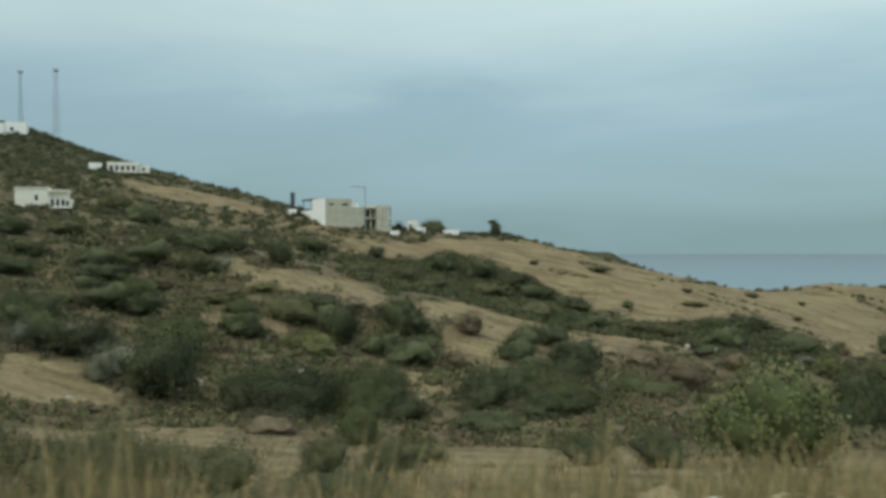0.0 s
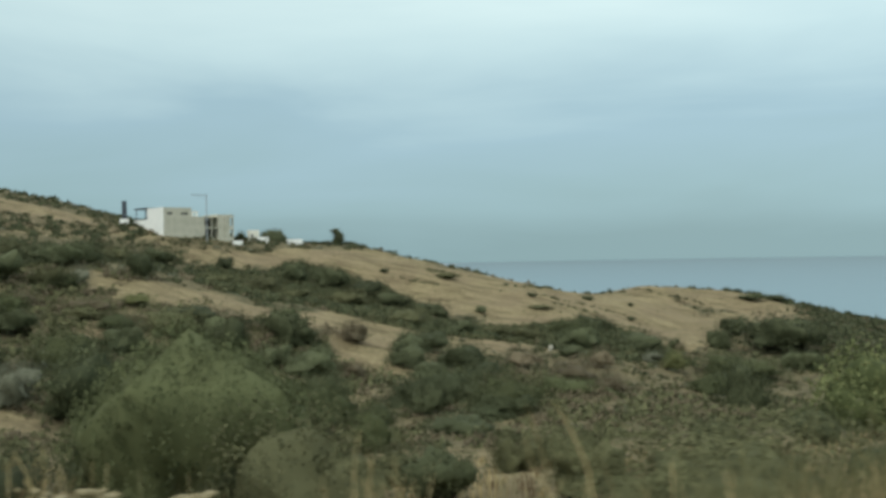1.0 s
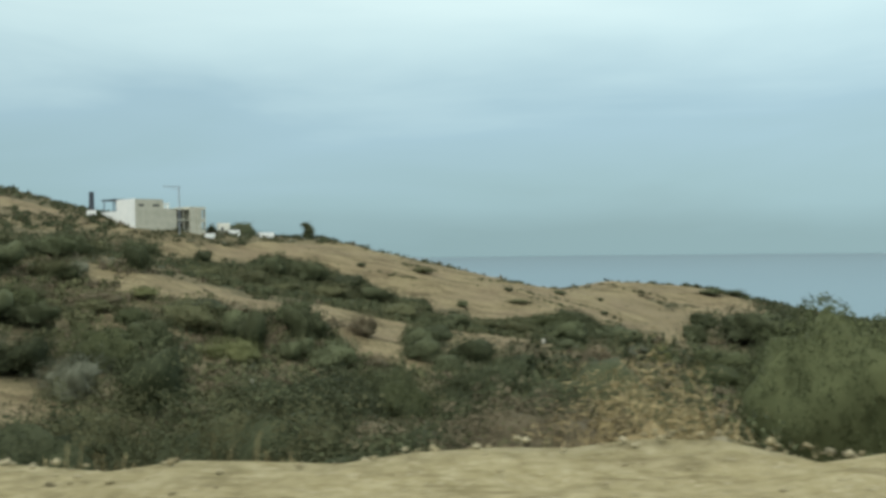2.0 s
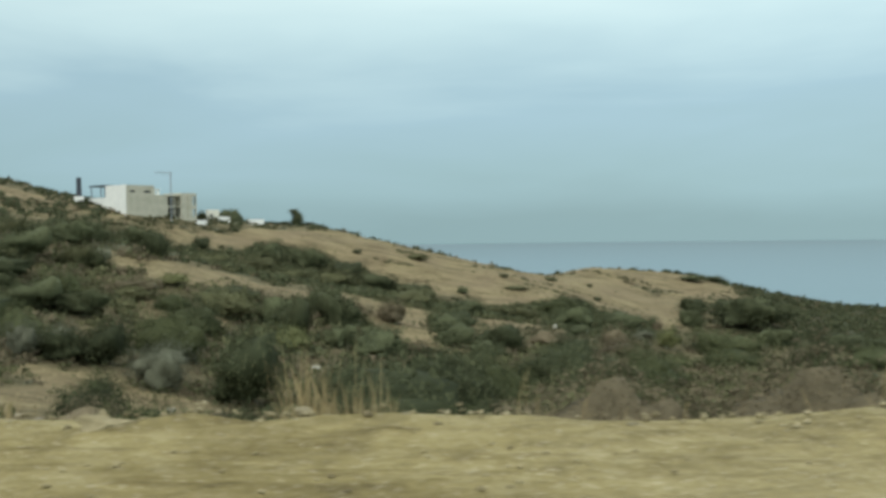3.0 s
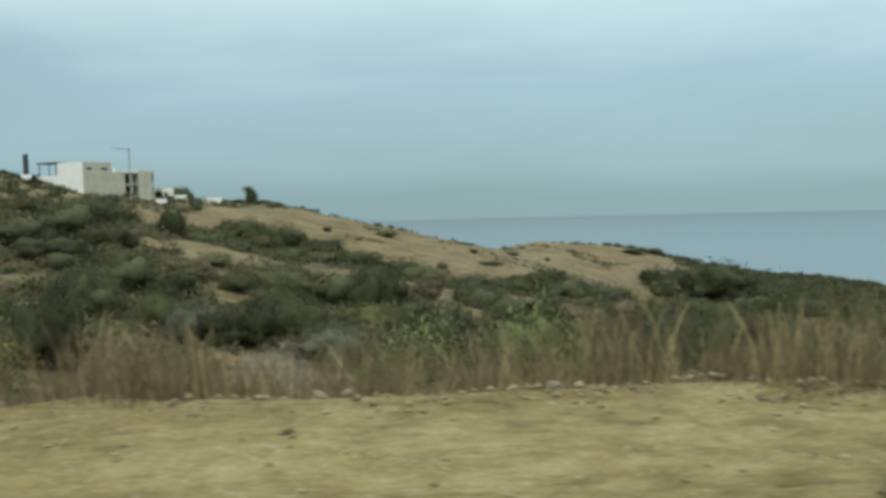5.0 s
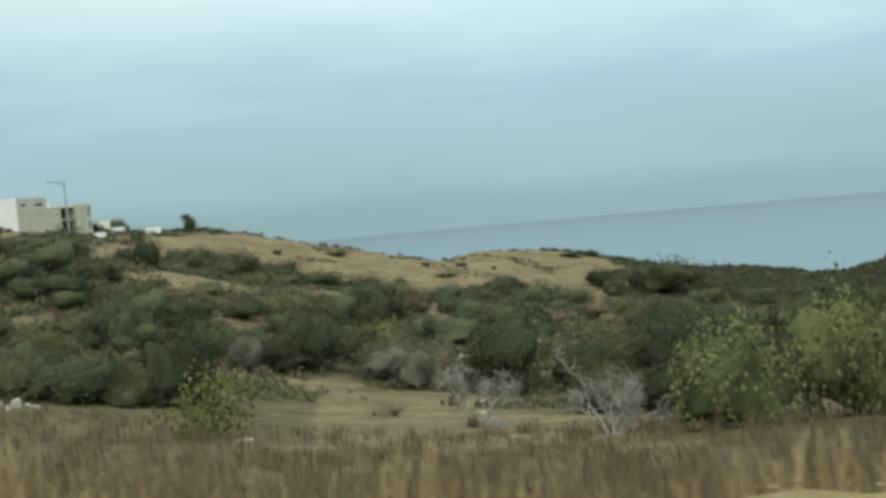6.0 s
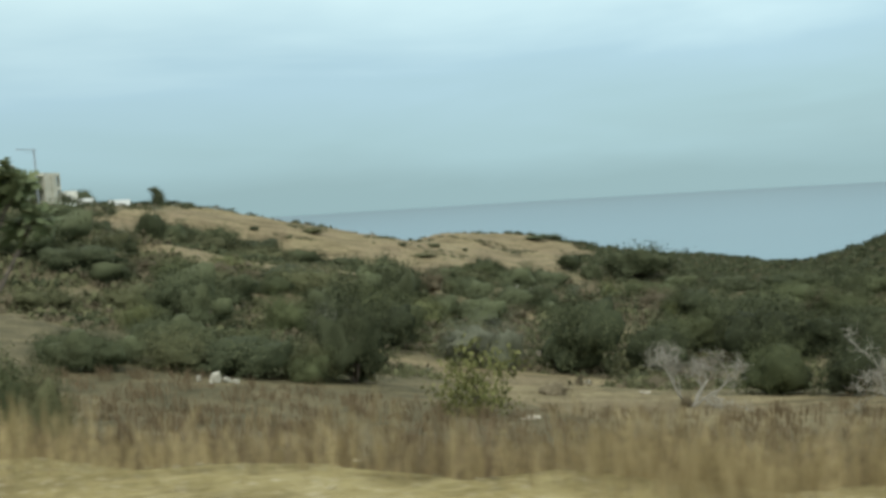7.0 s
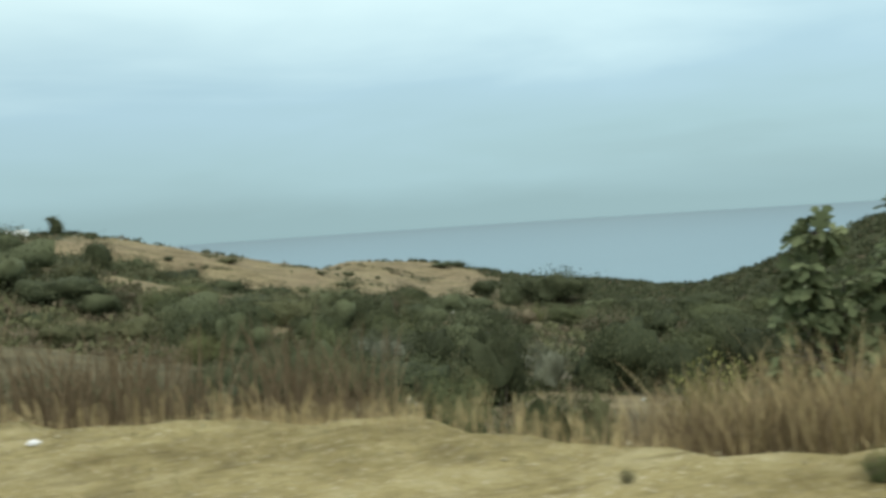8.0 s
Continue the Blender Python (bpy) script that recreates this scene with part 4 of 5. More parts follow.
# ---- scrub over the hills ----
def bushes(name, leaf, rng, x, y, r, label, n=26):
    """Small bushes with their feet on the ground at x, y, of radius r, in one mesh."""
    z = height(x, y)
    d = unit(rng.normal(0, 1, (len(x), n, 3)) + np.array([0, 0, 0.35]))
    d[..., 2] = np.abs(d[..., 2]) * 0.62
    c = np.stack([x, y, z], -1)[:, None] + d * (r[:, None, None] * rng.uniform(0.45, 1.0, (len(x), n, 1)))
    big = np.repeat(r, n) * 0.46
    c, d = c.reshape(-1, 3), d.reshape(-1, 3)
    v, f = leaves(rng, c, d, 1.0, TRI, 0.95)
    v = c[:, None] + (v.reshape(-1, 3, 3) - c[:, None]) * big[:, None, None]
    return tagged(new(name, mesh_arrays(name, v.reshape(-1, 3), f, leaf, np.repeat(unit(d + np.array([0, 0, 0.35])), 3, 0))), label, "scrub", kind="stuff")


def scrub(name, leaf, count, seed, size, label, near=50, x0=-330, x1=230, y0=16, deep=400):
    """Countless small bushes over the wild parts of the slopes."""
    rng = np.random.RandomState(seed)
    x, y = rng.uniform(x0, x1, count * 5), y0 + deep * rng.uniform(0, 1, count * 5) ** 1.25
    s, off, rz = along(x, y)
    closed = lush(x, y)
    bare = ((field(x, y) > 0) & (closed < 0.5)) | inside(MEADOWS[:4], x, y)
    wild = 0.72 + 0.45 * wavy(x, y, 26, 50 + seed % 3) + 0.25 * wavy(x, y, 8, 51) + 1.2 * closed
    keep = (off > near) & (rng.uniform(0, 1, len(x)) < np.where(bare, 0.10, np.clip(wild - 0.05, 0.06, 1)))
    keep &= np.abs(np.arctan2(x + 45, y + 30) + 0.05) < 1.1
    x, y, bare = x[keep][:count], y[keep][:count], bare[keep][:count]
    r = size * rng.uniform(0.35, 1.0, len(x)) ** 1.3 * np.clip((y + 30) / 120, 0.5, 1.3) * np.where(bare, 0.36, 1)
    return bushes(name, leaf, rng, x, y, r, label)


def hedge(points, seed, size=1.1):
    """A broken line of low bushes across the bare hill."""
    rng = np.random.RandomState(seed)
    p = np.array(points)
    run = np.concatenate([[0], np.cumsum(np.hypot(*np.diff(p, axis=0).T))])
    u = rng.uniform(0, run[-1], int(run[-1] * 1.1))
    x, y = np.interp(u, run, p[:, 0]) + rng.normal(0, 0.5, len(u)), np.interp(u, run, p[:, 1]) + rng.normal(0, 0.5, len(u))
    return bushes("hedge", LEAF_DARK, rng, x, y, size * rng.uniform(0.3, 1.0, len(u)), "low dark broken hedge across the dry hill")


scrub("dark_scrub", LEAF_DARK, 6000, 101, 1.7, "dark green scrub covering the hillside")
scrub("olive_scrub", LEAF_OLIVE, 5200, 102, 1.5, "olive-green scrub covering the hillside")
scrub("brown_scrub", LEAF_BROWN, 4200, 103, 1.3, "withered brown scrub on the dry slopes")
scrub("dark_scrub", LEAF_DARK, 4200, 105, 2.2, "dark green scrub closing over the hill towards the sea", x0=50, x1=240, y0=110, deep=260)
scrub("dark_scrub", LEAF_DARK, 2400, 106, 1.9, "dark green scrub on the slope under the masts", x0=-320, x1=-105, y0=100, deep=200)
scrub("grey_scrub", LEAF_GREY, 1000, 104, 1.2, "pale grey-green scrub scattered on the slopes")
scrub("olive_scrub", LEAF_OLIVE, 2600, 107, 1.7, "olive-green scrub between the valley shrubs", x0=-125, x1=40, y0=45, deep=100)
scrub("brown_scrub", LEAF_BROWN, 2200, 108, 1.5, "withered brown scrub between the valley shrubs", x0=-125, x1=40, y0=45, deep=100)
rng = np.random.RandomState(109)
band_x, band_y = rng.uniform(-112, 16, 9000), rng.uniform(160, 246, 9000)
in_band = inside(BANDS, band_x, band_y)
band_x, band_y = band_x[in_band], band_y[in_band]
half = len(band_x) // 2
bushes("dark_scrub", LEAF_DARK, rng, band_x[:half], band_y[:half], rng.uniform(0.6, 2.0, half), "dark closed scrub in a strip across the hill")
bushes("olive_scrub", LEAF_OLIVE, rng, band_x[half:], band_y[half:], rng.uniform(0.6, 1.7, len(band_x) - half), "olive closed scrub in a strip across the hill")
HEDGES = [[(-21.0, 256.4), (-7.6, 263.7), (4.9, 265.8)],
          [(13.2, 338.7), (22.7, 327.3), (37.4, 325.4)],
          [(-58.1, 261.8), (-46.9, 266.4)],
          [(-33.7, 262.9), (-13.6, 285.0)],
          [(-5.8, 240.5), (9.7, 247.3)],
          [(-56.9, 260.3), (-49.5, 254.8)],
          [(19.1, 329.1), (36.8, 325.7)],
          [(-19.5, 250.4), (-3.1, 255.0)],
          [(-64.6, 246.7), (-51.4, 248.2)]]
for k, line in enumerate(HEDGES):
    hedge(line, 400 + k)


# ---- grass ----
def grass(name, mat, count, seed, s0, s1, d0, d1, tall, label, width=0.0036, tuft=0.5, lean=0.13):
    """Dry stalks in tufts between two places along the road and two distances beyond the verge's edge."""
    rng = np.random.RandomState(seed)
    tufts = max(8, count // 11)
    ts, td = rng.uniform(s0, s1, tufts), d0 + (d1 - d0) * rng.uniform(0, 1, tufts) ** 1.5
    td = td + (0.38 * wavy(ts, ts * 0.3, 2.6, 60) + 0.22 * wavy(ts, ts * 0.3, 0.9, 61)) * (1 - smooth(1.5, 4.0, td))
    k = rng.randint(0, tufts, count)
    s, d = ts[k] + rng.normal(0, 0.2, count), td[k] + rng.normal(0, 0.2, count)
    th = (rng.uniform(0.55, 1.25, tufts) * (1 + 0.28 * wavy(ts, td, 1.7, 62)))[k]
    off = np.interp(s, EDGE_AT, EDGE_OUT) + d
    i = np.clip(np.searchsorted(ROAD_S, s) - 1, 0, len(ROAD_S) - 2)
    u = (s - ROAD_S[i]) / (ROAD_S[i + 1] - ROAD_S[i])
    p = ROAD[i, :2] + u[:, None] * (ROAD[i + 1, :2] - ROAD[i, :2])
    a = np.radians(ROAD[i, 3] + u * (ROAD[i + 1, 3] - ROAD[i, 3]))
    x, y = p[:, 0] - np.sin(a) * off, p[:, 1] + np.cos(a) * off
    z = height(x, y) - 0.03
    h = tall * th * rng.uniform(0.55, 1.05, count)
    bend = rng.normal(0, lean, (count, 2)) + rng.normal(0, 0.1, (tufts, 2))[k]
    w = width * rng.uniform(0.6, 1.5, count)
    turn = rng.uniform(-0.9, 0.9, count)
    side = np.stack([np.cos(turn), np.sin(turn), np.zeros(count)], -1) * w[:, None]
    root = np.stack([x, y, z], -1)
    mid = root + np.stack([bend[:, 0] * h * 0.35, bend[:, 1] * h * 0.35, h * 0.55], -1)
    head = root + np.stack([bend[:, 0] * h * 0.8, bend[:, 1] * h * 0.8, h * 0.85], -1)
    tip = root + np.stack([bend[:, 0] * h * 1.1, bend[:, 1] * h * 1.1, h], -1)
    v = np.stack([root - side, root + side, mid + side * 0.8, mid - side * 0.8, head + side * 0.9, head - side * 0.9, tip], 1)
    b = np.arange(count)[:, None] * 7
    quads = np.concatenate([b + np.array([0, 1, 2, 3]), b + np.array([3, 2, 4, 5])])
    return tagged(new(name, mesh_arrays(name, v.reshape(-1, 3), [quads, b + np.array([5, 4, 6])], mat)), label, "grass", kind="stuff")


grass("dry_grass", STRAW, 6500, 201, -12, 15, -0.2, 7.0, 0.45, "dry straw-coloured grass beside the verge")
grass("weed_stalks", WEED, 10000, 202, -12, 16, 0.2, 9.0, 0.48, "olive weeds among roadside grass")
grass("dry_grass", STRAW, 2200, 203, 15, 44, 0.1, 3.0, 0.4, "sparse dry grass behind the rubble edge")
grass("brown_weeds", RUSSET, 3000, 204, 15, 44, 0.5, 5.0, 0.45, "brown dry weeds below the rubble edge")
grass("tall_grass", STRAW, 8000, 205, 47.5, 67, 0.2, 4.2, 0.68, "tall pale dry grass behind the dirt edge", lean=0.2)
grass("russet_stalks", RUSSET, 12000, 206, 47.5, 67, 0.0, 3.0, 0.60, "russet dry stalks along the dirt edge", lean=0.22)
grass("tall_grass", STRAW, 2200, 227, 67, 80, -0.3, 3.0, 0.34, "thin straw-coloured grass along the verge")
grass("tall_grass", STRAW, 6000, 207, 79, 88, -0.35, 4.2, 0.38, "straw-coloured grass along the verge")
grass("tall_grass", STRAW, 5500, 215, 86, 96, -0.3, 1.6, 0.36, "straw-coloured grass below the fig trees")
grass("tall_grass", STRAW, 9000, 216, 94.5, 99.9, 0.15, 2.4, 0.62, "tall straw-coloured grass along the verge")
grass("russet_stalks", RUSSET, 13000, 208, 66, 90, -0.1, 8.0, 0.46, "reddish-brown dry stalks behind the grass")
grass("russet_stalks", RUSSET, 10000, 217, 86, 96.5, 0.7, 5.5, 0.45, "reddish-brown dry stalks among the grass")
grass("dry_grass", STRAW, 6500, 209, 100.5, 116, -0.2, 3.0, 0.27, "short dry grass at the edge of the clay")
grass("russet_stalks", RUSSET, 9000, 214, 103, 120, 1.2, 8.0, 1.15, "tall reddish dry stalks below the end of the verge", width=0.006)
grass("russet_stalks", RUSSET, 2600, 228, 98.0, 100.8, 0.3, 2.0, 0.74, "russet stalks in a big tuft of dry grass", lean=0.22)
grass("grass_tuft", STRAW, 4000, 210, 98.0, 100.6, 0.4, 2.0, 0.80, "big leaning tuft of dry grass", lean=0.22)
grass("russet_stalks", RUSSET, 2200, 225, 93.0, 95.4, -0.9, 0.7, 0.42, "reddish dry grass clump on the verge")
grass("dry_grass", STRAW, 1200, 226, 93.0, 95.6, -0.9, 0.7, 0.40, "straw grass clump on the verge")
grass("weed_stalks", WEED, 6000, 218, 47.5, 67, 0.3, 4.0, 0.75, "olive weeds among tall dry grass")
grass("weed_stalks", WEED, 8000, 219, 2, 14, 0.1, 5.0, 0.62, "tall olive weeds beside the verge")
grass("pale_stalks", STRAW, 1300, 220, -8, 15, -0.2, 2.5, 0.55, "pale dry stalks beside the verge")
grass("meadow_grass", RUSSET, 14000, 221, 62, 112, 4.0, 30.0, 0.5, "brown dry meadow grass before the dead trees", width=0.011)
grass("stubble", STRAW, 6500, 222, 90, 116, -3.6, 0.1, 0.075, "short dry stubble on the clay verge", lean=0.5)
grass("stubble", WEED, 2500, 223, 96, 116, -3.6, 0.1, 0.06, "low green stubble on the clay verge", lean=0.5)
grass("weed_stalks", WEED, 5000, 224, -10, 4, 0.0, 4.5, 0.5, "olive weeds along the first stretch of verge")
grass("reed_clump", STRAW, 500, 211, 39.2, 40.4, 1.6, 2.6, 1.35, "pale upright reeds behind the verge", lean=0.08)
grass("meadow_grass", RUSSET, 6000, 212, -14, 108, 7.0, 26.0, 0.45, "dry brown meadow grass on the slope", width=0.013)
grass("meadow_grass", STRAW, 4000, 213, -14, 62, 7.0, 34.0, 0.42, "dry straw meadow on the slope", width=0.013)


# ---- houses ----
CONCRETE = plain("raw_concrete", (0.38, 0.37, 0.29), (0.54, 0.52, 0.42), 0.5, bump=0.4)
WHITE = plain("white_plaster", (0.72, 0.74, 0.70), (0.84, 0.85, 0.80), 0.6, bump=0.2)
CREAM = plain("cream_plaster", (0.60, 0.59, 0.50), (0.76, 0.75, 0.65), 0.7, bump=0.2)
DARK_METAL = plain("dark_metal", (0.03, 0.035, 0.045), (0.075, 0.085, 0.10), 2, rough=0.5, bump=0.2)
GALVANISED = plain("galvanised_steel", (0.25, 0.28, 0.30), (0.42, 0.45, 0.47), 2, rough=0.5, bump=0.2, metal=0.4)
DARK_GLASS = plain("dark_window", (0.015, 0.02, 0.025), (0.04, 0.05, 0.06), 2, rough=0.15, spec=0.5, bump=0.05)


def add_box(bm, x0, x1, y0, y1, z0, z1):
    v = [bm.verts.new(p) for p in ((x0, y0, z0), (x1, y0, z0), (x1, y1, z0), (x0, y1, z0), (x0, y0, z1), (x1, y0, z1), (x1, y1, z1), (x0, y1, z1))]
    for f in ((3, 2, 1, 0), (4, 5, 6, 7), (0, 1, 5, 4), (1, 2, 6, 5), (2, 3, 7, 6), (3, 0, 4, 7)):
        bm.faces.new([v[i] for i in f])


def box_mesh(name, mat, *boxes, bevel=0.0):
    bm = bmesh.new()
    for b in boxes:
        add_box(bm, *b)
    if bevel:
        bmesh.ops.bevel(bm, geom=list(bm.edges), offset=bevel, segments=1, affect="EDGES")
    return bm_mesh(name, bm, mat)


def wall_mesh(name, mat, along_x, a0, a1, at, thick, z0, z1, openings=()):
    """An upright wall with openings right through it; openings are (from, to, sill, head). along_x: which way it runs."""
    cuts_a = sorted({a0, a1, *[o[0] for o in openings], *[o[1] for o in openings]})
    cuts_z = sorted({z0, z1, *[o[2] for o in openings], *[o[3] for o in openings]})
    bm = bmesh.new()
    for p, q in zip(cuts_a, cuts_a[1:]):
        for lo, hi in zip(cuts_z, cuts_z[1:]):
            m, h = (p + q) / 2, (lo + hi) / 2
            if any(o[0] < m < o[1] and o[2] < h < o[3] for o in openings):
                continue
            if along_x:
                add_box(bm, p, q, at, at + thick, lo, hi)
            else:
                add_box(bm, at, at + thick, p, q, lo, hi)
    bmesh.ops.remove_doubles(bm, verts=list(bm.verts), dist=0.001)
    return bm_mesh(name, bm, mat)


def house_at(name, x, y, z, turn, label, category="house"):
    ob = new(name)
    ob.matrix_world = pose(x, y, z, 0, 0, turn)
    return tagged(ob, label, category)


def box_house(ob, x0, x1, y0, y1, z0, z1, front, left, mats, parapet=0.5):
    """Four walls and a roof; front and left are openings (from, to, sill, head), each with a pane set back in it."""
    t = 0.3
    wf, wl = mats
    f = part("front_wall", wall_mesh("front_wall", wf, True, x0, x1, y0, t, z0, z1, front), ob)
    l = part("side_wall", wall_mesh("side_wall", wl, False, y0 + t, y1 - t, x0, t, z0, z1, left), ob)
    part("side_wall", wall_mesh("side_wall", wf, False, y0 + t, y1 - t, x1 - t, t, z0, z1), ob)
    part("back_wall", wall_mesh("back_wall", wf, True, x0, x1, y1 - t, t, z0, z1), ob)
    part("roof", box_mesh("roof", wf, (x0 + t, x1 - t, y0 + t, y1 - t, z1 - parapet - 0.2, z1 - parapet)), ob)
    for a, b, lo, hi in front:
        part("window_pane", box_mesh("window_pane", DARK_GLASS, (a, b, y0 + 0.2, y0 + 0.24, lo, hi)), f)
    for a, b, lo, hi in left:
        part("window_pane", box_mesh("window_pane", DARK_GLASS, (x0 + 0.2, x0 + 0.24, a, b, lo, hi)), l)


def villa_shell():
    """The big unfinished villa on the ridge; its long front runs along its own x."""
    ob = house_at("unfinished_villa", -132, 236, 0, math.degrees(math.atan2(0.785, 0.62)), "unfinished grey concrete villa with one white side wall", "building")
    # tall block with slot windows, and its white side
    box_house(ob, 0, 9.0, 0, 11, -2, 13.3, [(1.2, 2.9, 11.2, 11.8), (5.6, 7.9, 11.2, 11.8)], [], (CONCRETE, CONCRETE), 0.6)
    part("white_wall", box_mesh("white_wall", WHITE, (-0.12, -0.004, 0.0, 11.0, 2.0, 13.38), (-0.12, -0.004, 11.0, 22.0, 2.0, 10.0)), ob, "white-painted side wall")
    part("terrace_wall", wall_mesh("terrace_wall", CONCRETE, False, 11.0, 22.0, 0.0, 0.3, -2, 9.9), ob)
    part("terrace_slab", box_mesh("terrace_slab", CONCRETE, (0.3, 9.0, 11.0, 22.0, 9.2, 9.5)), ob)
    # lower middle block with balconies
    part("middle_wall", wall_mesh("middle_wall", CONCRETE, True, 9.0, 13.4, 0.05, 0.3, -2, 10.4), ob)
    part("back_wall", wall_mesh("back_wall", CONCRETE, True, 9.0, 22.9, 9.0, 0.3, -2, 10.4), ob)
    part("recess_wall", wall_mesh("recess_wall", CONCRETE, True, 13.4, 17.6, 2.6, 0.3, -2, 10.4, [(14.0, 15.3, 4.3, 6.6), (15.9, 17.0, 4.3, 6.6), (13.9, 16.9, 7.7, 9.8), (14.1, 16.7, 0.9, 3.2)]), ob)
    part("partition", wall_mesh("partition", CONCRETE, False, 0.35, 9.0, 13.2, 0.2, -2, 10.4), ob)
    for z in (3.6, 7.0, 10.4):
        part("balcony_slab", box_mesh("balcony_slab", CONCRETE, (13.405, 17.595, -0.35, 8.9, z, z + 0.26), bevel=0.01), ob)
    part("balcony_post", box_mesh("balcony_post", CONCRETE, (15.4, 15.65, -0.2, 0.1, -2, 10.4)), ob)
    part("roof", box_mesh("roof", CONCRETE, (9.005, 13.4, 0.0, 9.0, 10.405, 10.65)), ob)
    # end tower with stacked openings on its outer corner
    part("tower_wall", wall_mesh("tower_wall", CONCRETE, True, 17.6, 21.4, -0.7, 0.3, -2, 11.3), ob)
    part("tower_side", wall_mesh("tower_side", CONCRETE, False, -0.4, 9.0, 17.6, 0.25, -2, 11.3), ob)
    part("tower_corner", wall_mesh("tower_corner", CONCRETE, True, 21.4, 22.9, -0.7, 0.25, -2, 11.3, [(21.6, 22.7, 1.0, 3.2), (21.6, 22.7, 4.2, 6.6), (21.6, 22.7, 7.6, 10.4)]), ob)
    part("tower_end", wall_mesh("tower_end", CONCRETE, False, -0.45, 9.0, 22.65, 0.25, -2, 11.3, [(0.2, 2.8, 1.0, 3.2), (0.2, 2.8, 4.2, 6.6), (0.2, 2.8, 7.6, 10.4)]), ob)
    for z in (0.7, 3.8, 7.1, 11.05):
        part("floor_slab", box_mesh("floor_slab", CONCRETE, (17.85, 22.65, -0.4, 9.0, z, z + 0.22)), ob)
    part("fin_wall", box_mesh("fin_wall", CONCRETE, (19.7, 20.0, -0.95, -0.705, -2, 11.3)), ob)
    # stair head on the middle roof
    box = part("stair_head", wall_mesh("stair_head", WHITE, True, 9.4, 12.6, 3.0, 0.25, 10.65, 12.3, [(9.8, 10.6, 11.0, 11.9), (11.2, 11.9, 11.0, 11.9)]), ob, "small white stair head")
    part("stair_roof", box_mesh("stair_roof", WHITE, (9.3, 12.7, 2.8, 6.0, 12.305, 12.45)), ob)
    part("stair_wall", wall_mesh("stair_wall", WHITE, True, 9.4, 12.6, 5.6, 0.25, 10.65, 12.3), ob)
    # roof frame at the far end of the white wall
    for y in (12.0, 19.6):
        part("frame_post", box_mesh("frame_post", DARK_METAL, (0.2, 0.4, y, y + 0.2, 9.6, 13.4)), ob)
        part("frame_post", box_mesh("frame_post", DARK_METAL, (3.2, 3.4, y, y + 0.2, 9.6, 13.4)), ob)
    part("frame_roof", box_mesh("frame_roof", DARK_METAL, (-0.2, 3.8, 11.6, 20.4, 13.4, 13.75)), ob, "dark flat canopy")
    return ob


def site_crane(x, y, z):
    ob = house_at("site_hoist", x, y, z, 35, "thin steel site hoist with a short arm", "hoist")
    part("mast", box_mesh("mast", GALVANISED, (-0.14, 0.14, -0.14, 0.14, 0, 17.0)), ob)
    part("arm", box_mesh("arm", GALVANISED, (-4.6, 0.4, -0.09, 0.09, 16.9, 17.15)), ob)
    part("stay", box_mesh("stay", GALVANISED, (-2.4, 0.0, -0.04, 0.04, 16.2, 16.28)), ob)
    return ob


def marker_post(x, y):
    z = float(height(x, y)[0])
    ob = house_at("tall_post", x, y, z, 20, "tall dark cylindrical post on a white base", "post")
    bm = bmesh.new()
    bmesh.ops.create_cone(bm, cap_ends=True, segments=14, radius1=0.75, radius2=0.7, depth=5.6, matrix=Matrix.Translation((0, 0, 4.6)))
    part("shaft", bm_mesh("shaft", bm, DARK_METAL), ob)
    part("base", box_mesh("base", WHITE, (-1.3, 1.3, -1.0, 1.0, -0.6, 1.8), bevel=0.05), ob, "white plastered base")
    return ob


villa_shell()
site_crane(-121.5, 243.0, 0.0)
marker_post(-150.0, 246.0)


def terrace_house(x, y, turn):
    """The two-storey house with arched openings."""
    z = float(height(x, y)[0])
    ob = house_at("white_house", x, y, z - 0.6, turn, "two-storey cream house with arched windows and a flat roof")
    box_house(ob, 0, 10.0, 0, 7, 0, 6.6, [(6.0, 6.9, 2.6, 4.4)], [], (CREAM, CREAM), 0.4)
    box_house(ob, 10.3, 17.0, -1.5, 7, 0, 3.2, [(11.0 + 1.6 * k, 12.0 + 1.6 * k, 0.7, 2.5) for k in range(3)] + [(15.6, 16.5, 0.7, 2.5)], [], (CREAM, CREAM), 0.2)
    # upper gallery of posts
    part("gallery_back", wall_mesh("gallery_back", CREAM, True, 10.0, 16.2, 3.0, 0.25, 3.2, 6.0), ob)
    for k in range(6):
        part("gallery_post", box_mesh("gallery_post", CREAM, (10.3 + 1.12 * k, 10.62 + 1.12 * k, 0.0, 0.3, 3.25, 5.5)), ob)
    part("gallery_roof", box_mesh("gallery_roof", CREAM, (10.02, 16.4, -0.3, 6.8, 5.5, 6.1), bevel=0.03), ob)
    part("parapet", box_mesh("parapet", CREAM, (-0.25, 10.01, -0.25, 7.2, 6.605, 6.95), bevel=0.03), ob)
    part("aerial", box_mesh("aerial", GALVANISED, (6.9, 7.0, 2, 2.1, 6.3, 9.4), (6.5, 7.4, 2.02, 2.08, 8.6, 8.7)), ob)
    ob.scale = (0.74, 0.74, 0.74)
    # arched heads over the lower openings
    for k in range(3):
        bm = bmesh.new()
        bmesh.ops.create_cone(bm, cap_ends=True, segments=12, radius1=0.5, radius2=0.5, depth=0.06, matrix=Matrix.Translation((11.5 + 1.6 * k, -1.53, 2.5)) @ Matrix.Rotation(radians(90), 4, "X"))
        part("arch", bm_mesh("arch", bm, DARK_GLASS), ob)
    return ob


